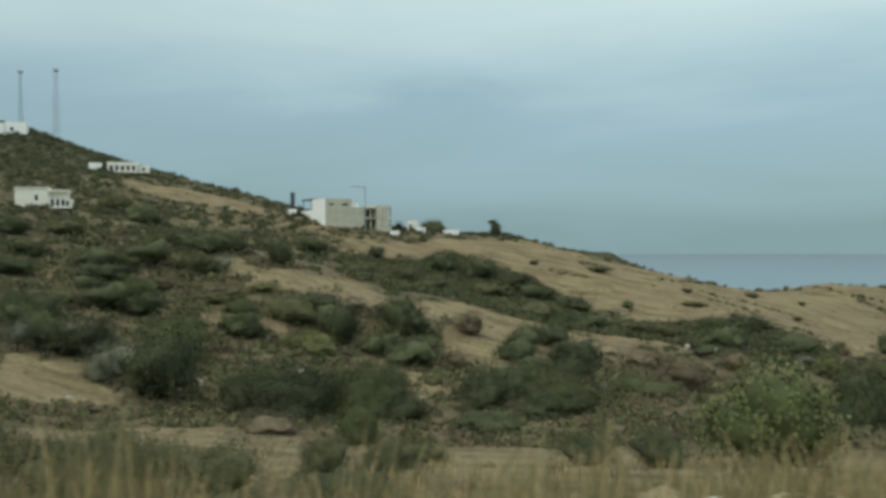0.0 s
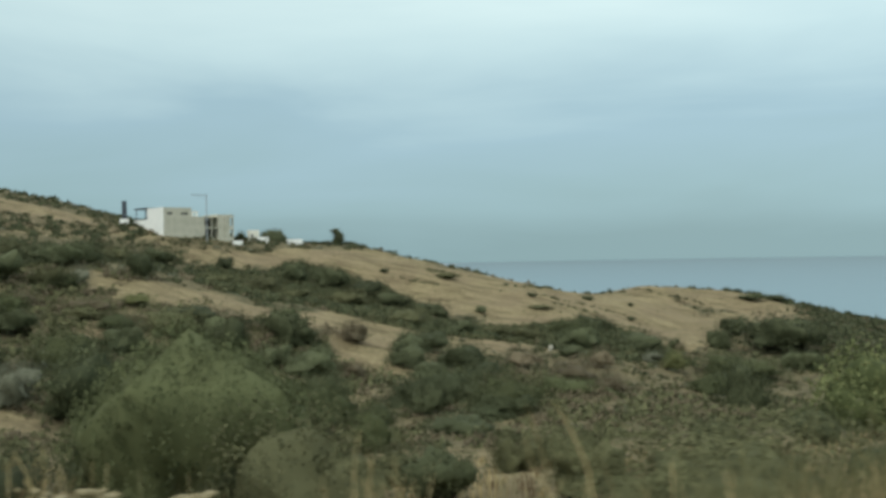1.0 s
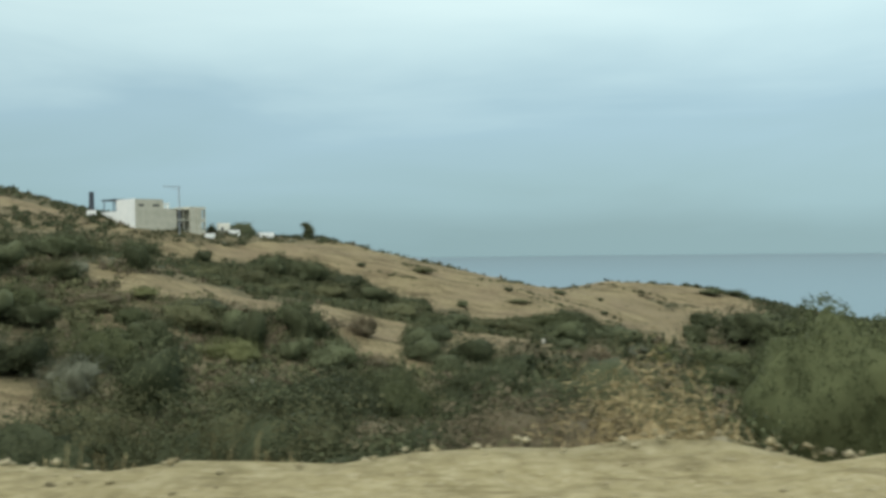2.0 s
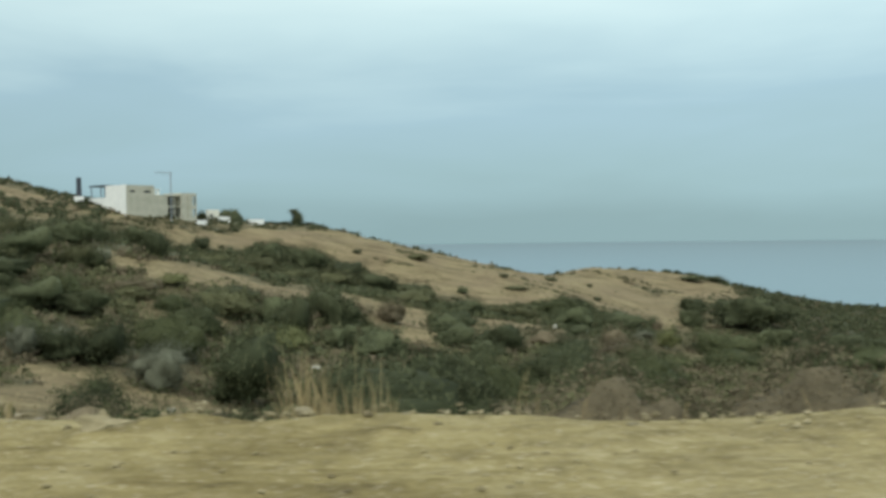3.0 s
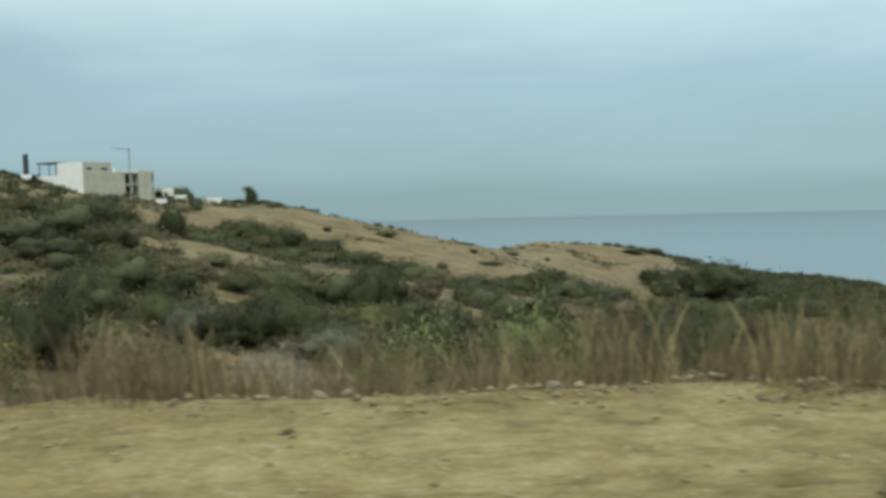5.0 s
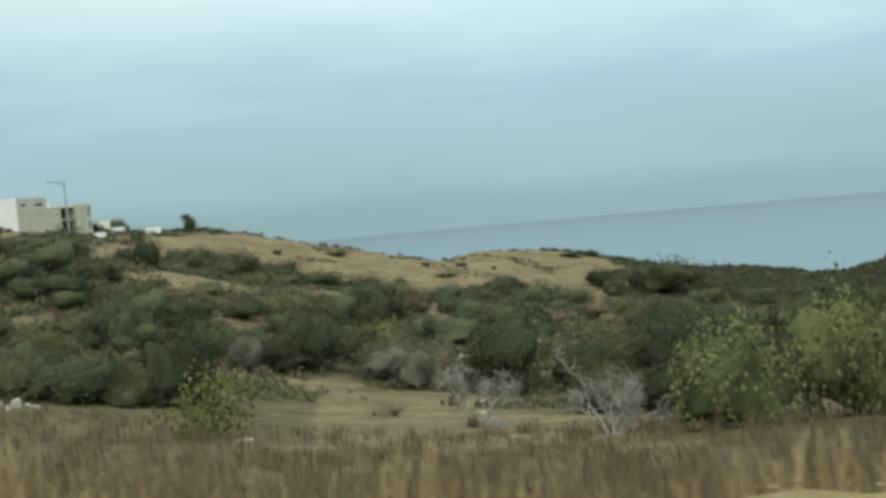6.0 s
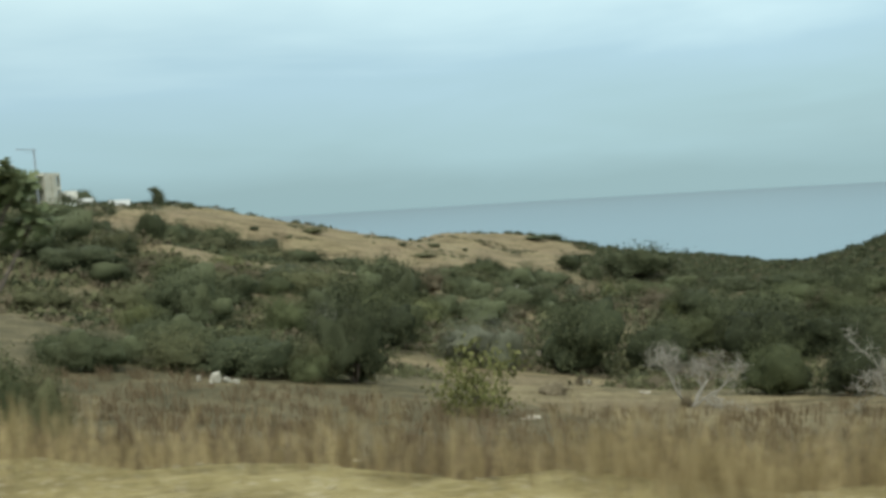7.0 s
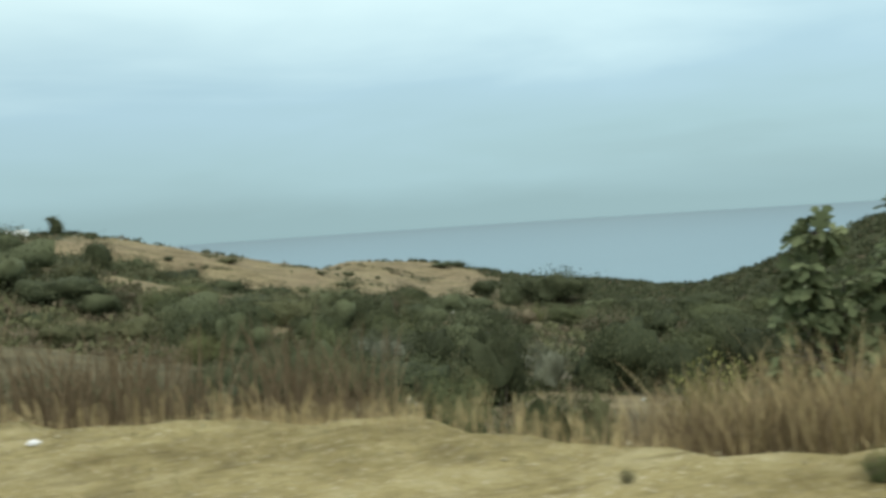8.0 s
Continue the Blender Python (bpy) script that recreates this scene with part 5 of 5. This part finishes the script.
def long_house(x, y, turn):
    z = float(height(x, y)[0])
    ob = house_at("long_house", x, y, z - 1.3, turn, "long low white house with dark arched openings")
    box_house(ob, 0, 5.0, 0, 6, 0, 4.2, [], [], (WHITE, WHITE), 0.4)
    box_house(ob, 7.5, 20.0, -1, 6, 0, 4.6, [(8.6 + 2.3 * k, 9.9 + 2.3 * k, 0.8, 3.0) for k in range(5)], [], (CREAM, CREAM), 0.4)
    box_house(ob, 20.3, 25.0, 0, 6, 0, 3.2, [(22.0, 23.2, 0.8, 2.3)], [], (CREAM, CREAM), 0.3)
    ob.scale = (0.82, 0.82, 0.82)
    return ob


def plain_house(x, y, w, d, h, turn, mat, openings, label, sink=0.4):
    z = float(height(x, y)[0])
    ob = house_at("small_house", x, y, z - sink, turn, label)
    box_house(ob, 0, w, 0, d, 0, h, openings, [], (mat, mat), 0.3)
    return ob


terrace_house(-170.8, 153.2, 38)
long_house(-229, 237.5, 38)
plain_house(-291, 247, 7, 6, 4.6, 38, WHITE, [(1.4, 2.4, 1.2, 2.8), (4.2, 5.2, 1.2, 2.8)], "white hilltop house with two dark windows")
plain_house(-297, 262, 8, 6, 5.0, 38, WHITE, [(2, 3.2, 1.2, 2.8)], "white house at the top of the hill")
plain_house(-118.2, 268.5, 3.6, 3.5, 3.8, 28, CREAM, [(0.8, 1.6, 1.2, 2.4)], "small pale hut beside the villa")
plain_house(-113.6, 265.0, 3.4, 3, 2.2, 22, WHITE, [], "low white shed in front of a round tree")
plain_house(-106.2, 271.5, 5.4, 3, 1.7, 18, WHITE, [], "low white wall-like shed on the ridge")
plain_house(-116.2, 250.2, 3.0, 2, 1.5, 28, WHITE, [], "tiny white kiosk below the villa")


def lattice_mast(x, y, tall, wide):
    """A square lattice mast with crossing braces."""
    z = float(height(x, y)[0]) - 0.5
    ob = house_at("radio_mast", x, y, z, 15, "tall thin steel lattice radio mast", "mast")
    rng = np.random.RandomState(3)
    w = wide / 2
    corner = ((-w, -w), (w, -w), (w, w), (-w, w))
    for cx, cy in corner:
        part("leg", mesh_arrays("leg", *tube(rng, [(cx, cy, 0), (cx * 0.8, cy * 0.8, tall * 0.5), (cx * 0.55, cy * 0.55, tall)], 0.10, 0.05, 4), GALVANISED), ob)
    bars = []
    n = int(tall / 1.6)
    for k in range(n):
        s0, s1 = 1 - 0.45 * k / n, 1 - 0.45 * (k + 1) / n
        for (ax, ay), (bx, by) in zip(corner, corner[1:] + corner[:1]):
            bars.append(tube(rng, [(ax * s0, ay * s0, tall * k / n), (bx * s1, by * s1, tall * (k + 1) / n)], 0.035, 0.035, 3))
    lattice = part("bracing", mesh_arrays("bracing", *gather(bars), GALVANISED), ob)
    tagged(lattice, kind="stuff")
    part("aerial_head", box_mesh("aerial_head", GALVANISED, (-0.9, 0.9, -0.9, 0.9, tall - 1.4, tall - 0.2), bevel=0.1), ob)
    return tagged(ob, group="radio masts on the hill")


lattice_mast(-301, 293, 32.5, 2.2)
lattice_mast(-314.5, 286, 26.5, 1.3)

# the round tree and the wind-shaped tree on the ridge
plant("umbrella_pine", shrub_model(131, LEAF_DARK, 5400, 0.034, 0.7, core=0.9), -117.2, 288.5, 10.5, 6.2, 0.4, "round dark umbrella pine beside white sheds", "tree", sink=0.6)
plant("pine_tree", shrub_model(132, LEAF_DARK, 2500, 0.06, 1.4), -118.0, 260.5, 5.0, 3.4, 1.4, "dark bushy tree beside the villa", "tree")


def ridge_tree(x, y):
    rng = np.random.RandomState(77)
    ob = new("windswept_tree")
    ob.location = (x, y, float(height(x, y)[0]) - 0.1)
    lobes = [(0.2, 0, 1.2, 1.3, 1.0), (0.3, 0.1, 2.5, 1.2, 0.9), (0.1, 0, 3.6, 1.0, 0.8), (-0.9, 0, 4.5, 0.6, 0.5), (-0.2, 0, 4.4, 0.75, 0.6)]
    ob.scale = (1.8, 1.6, 1.15)
    part("trunk", mesh_arrays("trunk", *gather([tube(rng, [(0, 0, -0.2), (0.1, 0, 1.5), (0, 0, 3), (-0.6, 0, 4.3)], 0.2, 0.06, 6)]), BARK), ob)
    part("crown", crown_mesh(LEAF_DARK, crown_leaves(rng, lobes, 1500, 0.3, OVAL, 0.6)), ob)
    return tagged(ob, "small dark windswept tree on the ridge", "tree")


ridge_tree(-94, 291.5)
set_out([(-98.5, 291, 8, 1.7), (-103.5, 290, 7, 1.5), (-90.2, 291.5, 7, 1.5), (-86, 290.5, 5, 1.1)], DARK_MODELS, "ridge_shrub", "low dark shrub on the bare ridge", "shrubs on the ridge", 41)


# ---- the verge: stones, rubble, small plants, litter ----
STONE = plain("pale_limestone", (0.185, 0.165, 0.12), (0.34, 0.305, 0.225), 5, bump=0.8, dist=0.03)
WHITE_STONE = plain("white_limestone", (0.26, 0.25, 0.195), (0.45, 0.435, 0.36), 9, bump=0.9, dist=0.03)
RUBBLE = plain("pale_rubble", (0.165, 0.14, 0.08), (0.30, 0.265, 0.165), 6, bump=0.8, dist=0.03)
DARK_CLOD = plain("dark_earth", (0.05, 0.042, 0.028), (0.11, 0.09, 0.06), 9, bump=0.8)
CLAY_STONE = plain("clay_stone", (0.15, 0.125, 0.066), (0.29, 0.25, 0.145), 6, bump=0.7, dist=0.03)


def stone_mesh(seed, mat, sx, sy, sz, rough=0.22, layers=0.0):
    """A broken stone: a sphere cut by planes, roughened."""
    bm = bmesh.new()
    bmesh.ops.create_icosphere(bm, subdivisions=3, radius=1.0)
    rng = np.random.RandomState(seed)
    planes = [(Vector(unit(rng.normal(0, 1, 3))), rng.uniform(0.42, 0.8)) for k in range(13)]
    for v in bm.verts:
        for n, d in planes:
            over = v.co.dot(n) - d
            if over > 0:
                v.co -= n * over * 0.92
        v.co += v.co.normalized() * noise.noise(v.co * 2.3 + Vector((seed, 0, 0))) * rough
        if layers:
            v.co *= Vector((1 + layers * math.sin(v.co.z * 17), 1 + layers * math.sin(v.co.z * 17), 1))
        v.co = Vector((v.co.x * sx, v.co.y * sy, v.co.z * sz))
    return bm_mesh("stone", bm, mat)


def stone(name, x, y, w, d, h, seed, mat, label, group="", turn=0.0, layers=0.0, lift=0.28):
    ob = new(name, stone_mesh(seed, mat, w / 2, d / 2, h / 2 / 0.85, layers=layers))
    ob.matrix_world = pose(x, y, float(height(x, y)[0]) + h * lift, 0, 0, turn)
    return tagged(ob, label, "stone", group)


def slab_mesh(w, d, h, count, seed, mat):
    """A rock of broken layers, each with a jagged outline, resting on one another."""
    rng = np.random.RandomState(seed)
    bm = bmesh.new()
    z = -0.04
    for k in range(count):
        t = (h + 0.04) / count * rng.uniform(0.75, 1.25)
        sx, sy = w / 2 * rng.uniform(0.6, 1.0) * (1 - 0.35 * k / count), d / 2 * rng.uniform(0.7, 1.0) * (1 - 0.2 * k / count)
        ox, oy = rng.uniform(-0.14, 0.14) * w, rng.normal(0, 0.05) * d
        tilt = rng.normal(0, 0.09, 2)
        m = 11
        radii = rng.uniform(0.55, 1.12, m)
        angle = (np.arange(m) + rng.uniform(-0.35, 0.35, m)) * 6.2832 / m
        rings = []
        for lift, inset in ((0.0, 0.85), (0.3, 1.0), (0.75, 0.96), (1.0, 0.74)):
            wobble = inset * rng.uniform(0.93, 1.07, m)
            rings.append([bm.verts.new((ox + math.cos(q) * sx * r * f, oy + math.sin(q) * sy * r * f,
                                        z + t * lift + (tilt[0] * math.cos(q) + tilt[1] * math.sin(q)) * w * 0.25 + rng.normal(0, 0.012)))
                          for q, r, f in zip(angle, radii, wobble)])
        for lo, hi in zip(rings, rings[1:]):
            for i in range(m):
                bm.faces.new((lo[i], lo[(i + 1) % m], hi[(i + 1) % m], hi[i]))
        top = bm.verts.new((ox, oy, z + t * 1.05))
        for i in range(m):
            bm.faces.new((rings[-1][i], rings[-1][(i + 1) % m], top))
        bm.faces.new(rings[0][::-1])
        z += t * 0.8
    return bm_mesh("slab", bm, mat)


def slabs(name, x, y, w, d, h, count, seed, mat, label, turn=0.0):
    ob = new(name, slab_mesh(w, d, h, count, seed, mat))
    ob.matrix_world = pose(x, y, float(height(x, y)[0]), 0, 0, turn)
    return tagged(ob, label, "stone")


stone("stone_slab", -18.1, 1.75, 0.64, 0.40, 0.17, 3, WHITE_STONE, "white flat stone slab on the verge edge", turn=4, lift=0.85)
slabs("layered_rock", -20.25, 1.1, 1.15, 0.55, 0.20, 3, 8, STONE, "grey layered rock lying on the clay verge", -6)
slabs("flat_stone", -17.15, 1.0, 0.62, 0.4, 0.06, 1, 27, WHITE_STONE, "flat pale slab sunk in the clay verge", 8)
slabs("flat_stone", -18.75, 0.78, 0.34, 0.22, 0.05, 1, 28, STONE, "flat grey slab sunk in the clay verge", -12)
slabs("grey_stone", -17.35, 1.45, 0.26, 0.2, 0.18, 2, 29, STONE, "small upright grey stone at the verge edge", 30)
slabs("white_stone", -19.85, 0.92, 0.30, 0.2, 0.06, 1, 26, WHITE_STONE, "small white stone beside a layered rock")
stone("grey_stone", -21.7, 1.3, 0.42, 0.3, 0.16, 7, STONE, "grey broken stone on the verge")
stone("boulder", -55.0, 2.45, 0.40, 0.28, 0.19, 19, RUBBLE, "rounded tan boulder at the edge of the dirt", lift=0.35)
stone("boulder", -0.55, 4.75, 0.36, 0.28, 0.2, 9, CLAY_STONE, "rounded tan boulder in roadside grass")
stone("white_stone", -1.5, 4.35, 0.16, 0.12, 0.12, 10, WHITE_STONE, "white stone in roadside grass", "white roadside stones")
stone("white_stone", -0.3, 4.5, 0.15, 0.12, 0.1, 11, WHITE_STONE, "white stone in roadside grass", "white roadside stones")
stone("clay_block", -43.2, 1.35, 0.62, 0.34, 0.2, 12, CLAY_STONE, "broken clay block on the rubble edge", "clay blocks")
stone("clay_block", -40.5, 0.75, 0.5, 0.3, 0.16, 13, CLAY_STONE, "broken clay block on the rubble edge", "clay blocks", 12)
stone("clay_block", -42.2, 1.5, 0.3, 0.2, 0.14, 14, CLAY_STONE, "broken clay block on the rubble edge", "clay blocks", -9)
stone("pale_rock", -64.0, 44.5, 0.9, 0.6, 0.22, 17, STONE, "pale rock in the dry field", "rocks in the field")
stone("pale_rock", -76.3, 31.0, 1.0, 0.6, 0.22, 18, STONE, "flat pale rock below a young fig", "rocks in the field")


slabs("white_rock", -53.69, 89.62, 2.7, 1.35, 0.61, 1, 140, WHITE_STONE, "pale broken rock on the dry slope", 0)
slabs("white_rock", -60.08, 59.43, 0.98, 0.49, 0.22, 1, 141, WHITE_STONE, "pale broken rock on the dry slope", 31)
slabs("white_rock", -16.97, 179.22, 2.2, 1.1, 0.85, 1, 142, WHITE_STONE, "pale broken rock on the dry slope", 62)
slabs("white_rock", -11.35, 184.8, 2.01, 1.005, 0.75, 1, 143, WHITE_STONE, "pale broken rock on the dry slope", 93)
slabs("white_rock", -57.03, 74.58, 1.81, 0.905, 1.32, 1, 144, STONE, "grey broken rock on the dry slope", 124)
for k, (x, y, w) in enumerate([(-86.3, 41.8, 0.8), (-85.8, 42.0, 0.55), (-87.0, 41.9, 0.5), (-86.5, 41.3, 0.45), (-85.4, 41.7, 0.4)]):
    slabs("white_rock", x, y, w, w * 0.6, w * 0.42, 1 + k % 2, 150 + k, WHITE_STONE, "white rubble heaped at the foot of a shrub", k * 37)


for k, (x, y) in enumerate([(-44.9, -0.3), (-44.1, -0.5), (-43.5, -0.3), (-42.9, -0.6), (-42.2, -0.5)]):
    stone("dark_clod", x, y, 0.14, 0.08, 0.035, 60 + k, DARK_CLOD, "small dark clod on the bare clay", "clods on the clay", k * 9)


def verge_stones():
    """Stones of the rubble edge that one can tell apart."""
    rng = np.random.RandomState(9)
    models = [stone_mesh(200 + k, m, 0.5, 0.5, 0.5) for k, m in enumerate((CLAY_STONE, RUBBLE, CLAY_STONE))]
    models += [slab_mesh(1.2, 0.9, 0.75, 1 + k % 2, 240 + k, (RUBBLE, CLAY_STONE, CLAY_STONE, STONE, CLAY_STONE)[k]) for k in range(5)]
    spans = ((14.5, 21.5, 84), (14, 35, 60), (37, 47, 56), (53, 58, 22), (58, 66, 64))
    for s0, s1, n in spans:
        for k in range(n):
            x, y = edge_place(rng.uniform(s0, s1), rng.normal(-0.4, 0.3) if rng.uniform() < 0.9 else -rng.uniform(0.3, 1.8))
            w = 0.035 + (0.17 if s1 < 22 else 0.11) * rng.uniform() ** 2.6
            ob = new("rubble_stone", models[rng.randint(0, len(models))])
            ob.matrix_world = Matrix.LocRotScale((x, y, float(height(x, y)[0]) + w * 0.06), Euler((rng.uniform(-0.4, 0.4), rng.uniform(-0.4, 0.4), rng.uniform(0, 6.28))),
                                                 (w * rng.uniform(1.0, 2.2), w, w * rng.uniform(0.35, 0.65)))
            tagged(ob, "broken pale stone in the verge rubble", "stone", "rubble stones along the verge")


verge_stones()


def gravel():
    rng = np.random.RandomState(15)
    n = 11000
    s = np.where(rng.uniform(0, 1, n) < 0.55, rng.choice([20.5, 42.0, 56.0, 62.0], n) + rng.uniform(-6, 6, n), rng.uniform(-4, 110, n))
    d = np.where(rng.uniform(0, 1, n) < 0.55, -np.abs(rng.normal(0, 0.5, n)), -rng.uniform(0, 3.0, n))
    xy = np.array([edge_place(a, b) for a, b in zip(s, d)])
    z = height(xy[:, 0], xy[:, 1])
    w = 0.007 + 0.034 * rng.uniform(0, 1, n) ** 3.4 * np.where(s > 66, 0.4, np.where(d > -1.0, 1.0, 0.6))
    octa = np.array([(1, 0, 0), (0, 1, 0), (-1, 0, 0), (0, -1, 0), (0, 0, 0.8), (0, 0, -0.6)])
    v = octa[None] * w[:, None, None] * rng.uniform(0.6, 1.3, (n, 6, 1)) + np.stack([xy[:, 0], xy[:, 1], z + w * 0.3], -1)[:, None]
    tri = np.array([(0, 1, 4), (1, 2, 4), (2, 3, 4), (3, 0, 4), (1, 0, 5), (2, 1, 5), (3, 2, 5), (0, 3, 5)])
    f = (tri[None] + 6 * np.arange(n)[:, None, None]).reshape(-1, 3)
    m, t, nodes, b = material("mixed_gravel", 0.9, 0.2)
    g = nodes.new("ShaderNodeNewGeometry")
    link(t, ramp_node(t, g.outputs["Random Per Island"], ((0.0, (0.15, 0.125, 0.070)), (0.6, (0.29, 0.25, 0.14)), (1.0, (0.34, 0.30, 0.19)))), b.inputs["Base Color"])
    tagged(new("gravel", mesh_arrays("gravel", v.reshape(-1, 3), f, m)), "loose mixed gravel on the clay verge", "gravel", kind="stuff")


gravel()


def herb_model(seed, leaf, n=420, tall=0.45, wide=0.3):
    """A low tufted herb of upright leafy stems."""
    rng = np.random.RandomState(seed)
    stems, cs = [], []
    for k in range(40):
        a, r = rng.uniform(0, 6.283), wide * rng.uniform(0.1, 1) ** 0.5
        top = np.array([math.cos(a) * r, math.sin(a) * r, tall * rng.uniform(0.55, 1) * (1.05 - 0.5 * r / wide)])
        foot = np.array([math.cos(a) * r * 0.25, math.sin(a) * r * 0.25, -0.03])
        stems.append(tube(rng, [foot, (foot + top) / 2 + rng.normal(0, 0.015, 3), top], 0.006, 0.003, 3))
        m = n // 40
        u = rng.uniform(0.15, 1, m)[:, None]
        cs.append(foot + (top - foot) * u + rng.normal(0, 0.022, (m, 3)))
    c = np.concatenate(cs)
    return mesh_arrays("stem", *gather(stems), BARK), mesh_arrays("crown", *leaves(rng, c, unit(rng.normal(0, 1, (len(c), 3)) + np.array([0, 0, 0.5])), 0.052, OVAL, 0.4), leaf)


HERBS = [herb_model(301, HERB_LEAF, 1000), herb_model(302, HERB_LEAF, 900), herb_model(303, WEED, 800)]


def herb(k, x, y, wide, tall, label="small green herb growing on the bare verge"):
    stems, crown = HERBS[k % 3]
    ob = new("verge_herb")
    tagged(part("stem", stems, ob), kind="stuff")
    part("crown", crown, ob)
    ob.matrix_world = Matrix.LocRotScale((x, y, float(height(x, y)[0])), Euler((0, 0, k * 1.7)), (wide / 0.46, wide / 0.46, tall / 0.45))
    return tagged(ob, label, "herb", "herbs on the verge")


HERB_SPOTS = [(-45.95, -0.15, 0.51, 0.27), (-41.81, -0.87, 0.31, 0.11), (-51.97, 0.63, 0.19, 0.16), (-48.52, -0.04, 0.56, 0.14), (-47.24, 0.14, 0.25, 0.21), (-57.07, 0.7, 0.45, 0.18),
              (-56.11, 0.87, 0.61, 0.16), (-55.33, 0.41, 0.45, 0.14), (-54.74, 0.88, 0.27, 0.06), (-56.64, 0.87, 0.21, 0.07), (-54.64, 1.91, 0.27, 0.06), (-60.51, 0.84, 0.43, 0.24),
              (-59.51, 0.71, 0.32, 0.22), (-57.13, 0.36, 0.52, 0.18), (-56.65, 0.78, 0.32, 0.1), (-91.69, 10.05, 0.38, 0.38), (-96.17, 12.05, 0.15, 0.23), (-97.18, 12.73, 0.07, 0.12),
              (-93.13, 10.75, 0.15, 0.1), (-91.3, 9.92, 0.23, 0.18)]
for k, (x, y, w, h) in enumerate(HERB_SPOTS):
    herb(k, x, y, w, h)


def dry_twig(x, y, tall, seed):
    rng = np.random.RandomState(seed)
    tubes, ends = limbs(rng, tall * 1.1, 0.5, 3, 2, 0.012)
    ob = new("dry_branch", mesh_arrays("dry_branch", *gather(tubes), DEAD_WOOD))
    ob.location = (x, y, float(height(x, y)[0]) + 0.02)
    return tagged(ob, "bare bleached twig standing at the dirt edge", "branch", "bare twigs at the verge edge")


dry_twig(-56.45, 2.75, 0.7, 51)
dry_twig(-58.7, 3.4, 0.8, 52)
dry_twig(-53.4, 3.0, 0.6, 53)
dry_twig(-46.6, 3.4, 0.7, 54)


def rag(name, x, y, w, h, seed, colour, label):
    """A crumpled piece of plastic."""
    m, t, nodes, b = material(name, 0.45, 0.4)
    b.inputs["Base Color"].default_value = (*colour, 1)
    bm = bmesh.new()
    bmesh.ops.create_icosphere(bm, subdivisions=3, radius=1.0)
    for v in bm.verts:
        k = 0.65 + 0.5 * noise.noise(v.co * 1.8 + Vector((seed, 0, 0))) + 0.25 * noise.noise(v.co * 5 + Vector((0, seed, 0)))
        v.co = Vector((v.co.x * k * w / 2, v.co.y * k * w / 3, max(v.co.z * k, -0.5) * h / 2))
    ob = new(name, bm_mesh(name, bm, m))
    ob.location = (x, y, float(height(x, y)[0]) + h * 0.22)
    return tagged(ob, label, "litter")


rag("blue_bag", -52.75, 3.0, 0.22, 0.2, 2, (0.03, 0.10, 0.27), "crumpled blue plastic bag in dry grass")
rag("white_bag", -52.42, 3.05, 0.2, 0.13, 5, (0.42, 0.42, 0.38), "white plastic scrap beside a blue bag")
rag("pink_rag", 0.9, 8.0, 0.22, 0.18, 7, (0.55, 0.28, 0.30), "faded pink rag in roadside grass")
rag("white_scrap", -99.9, 15.4, 0.1, 0.06, 8, (0.7, 0.7, 0.68), "white plastic scrap on the clay")
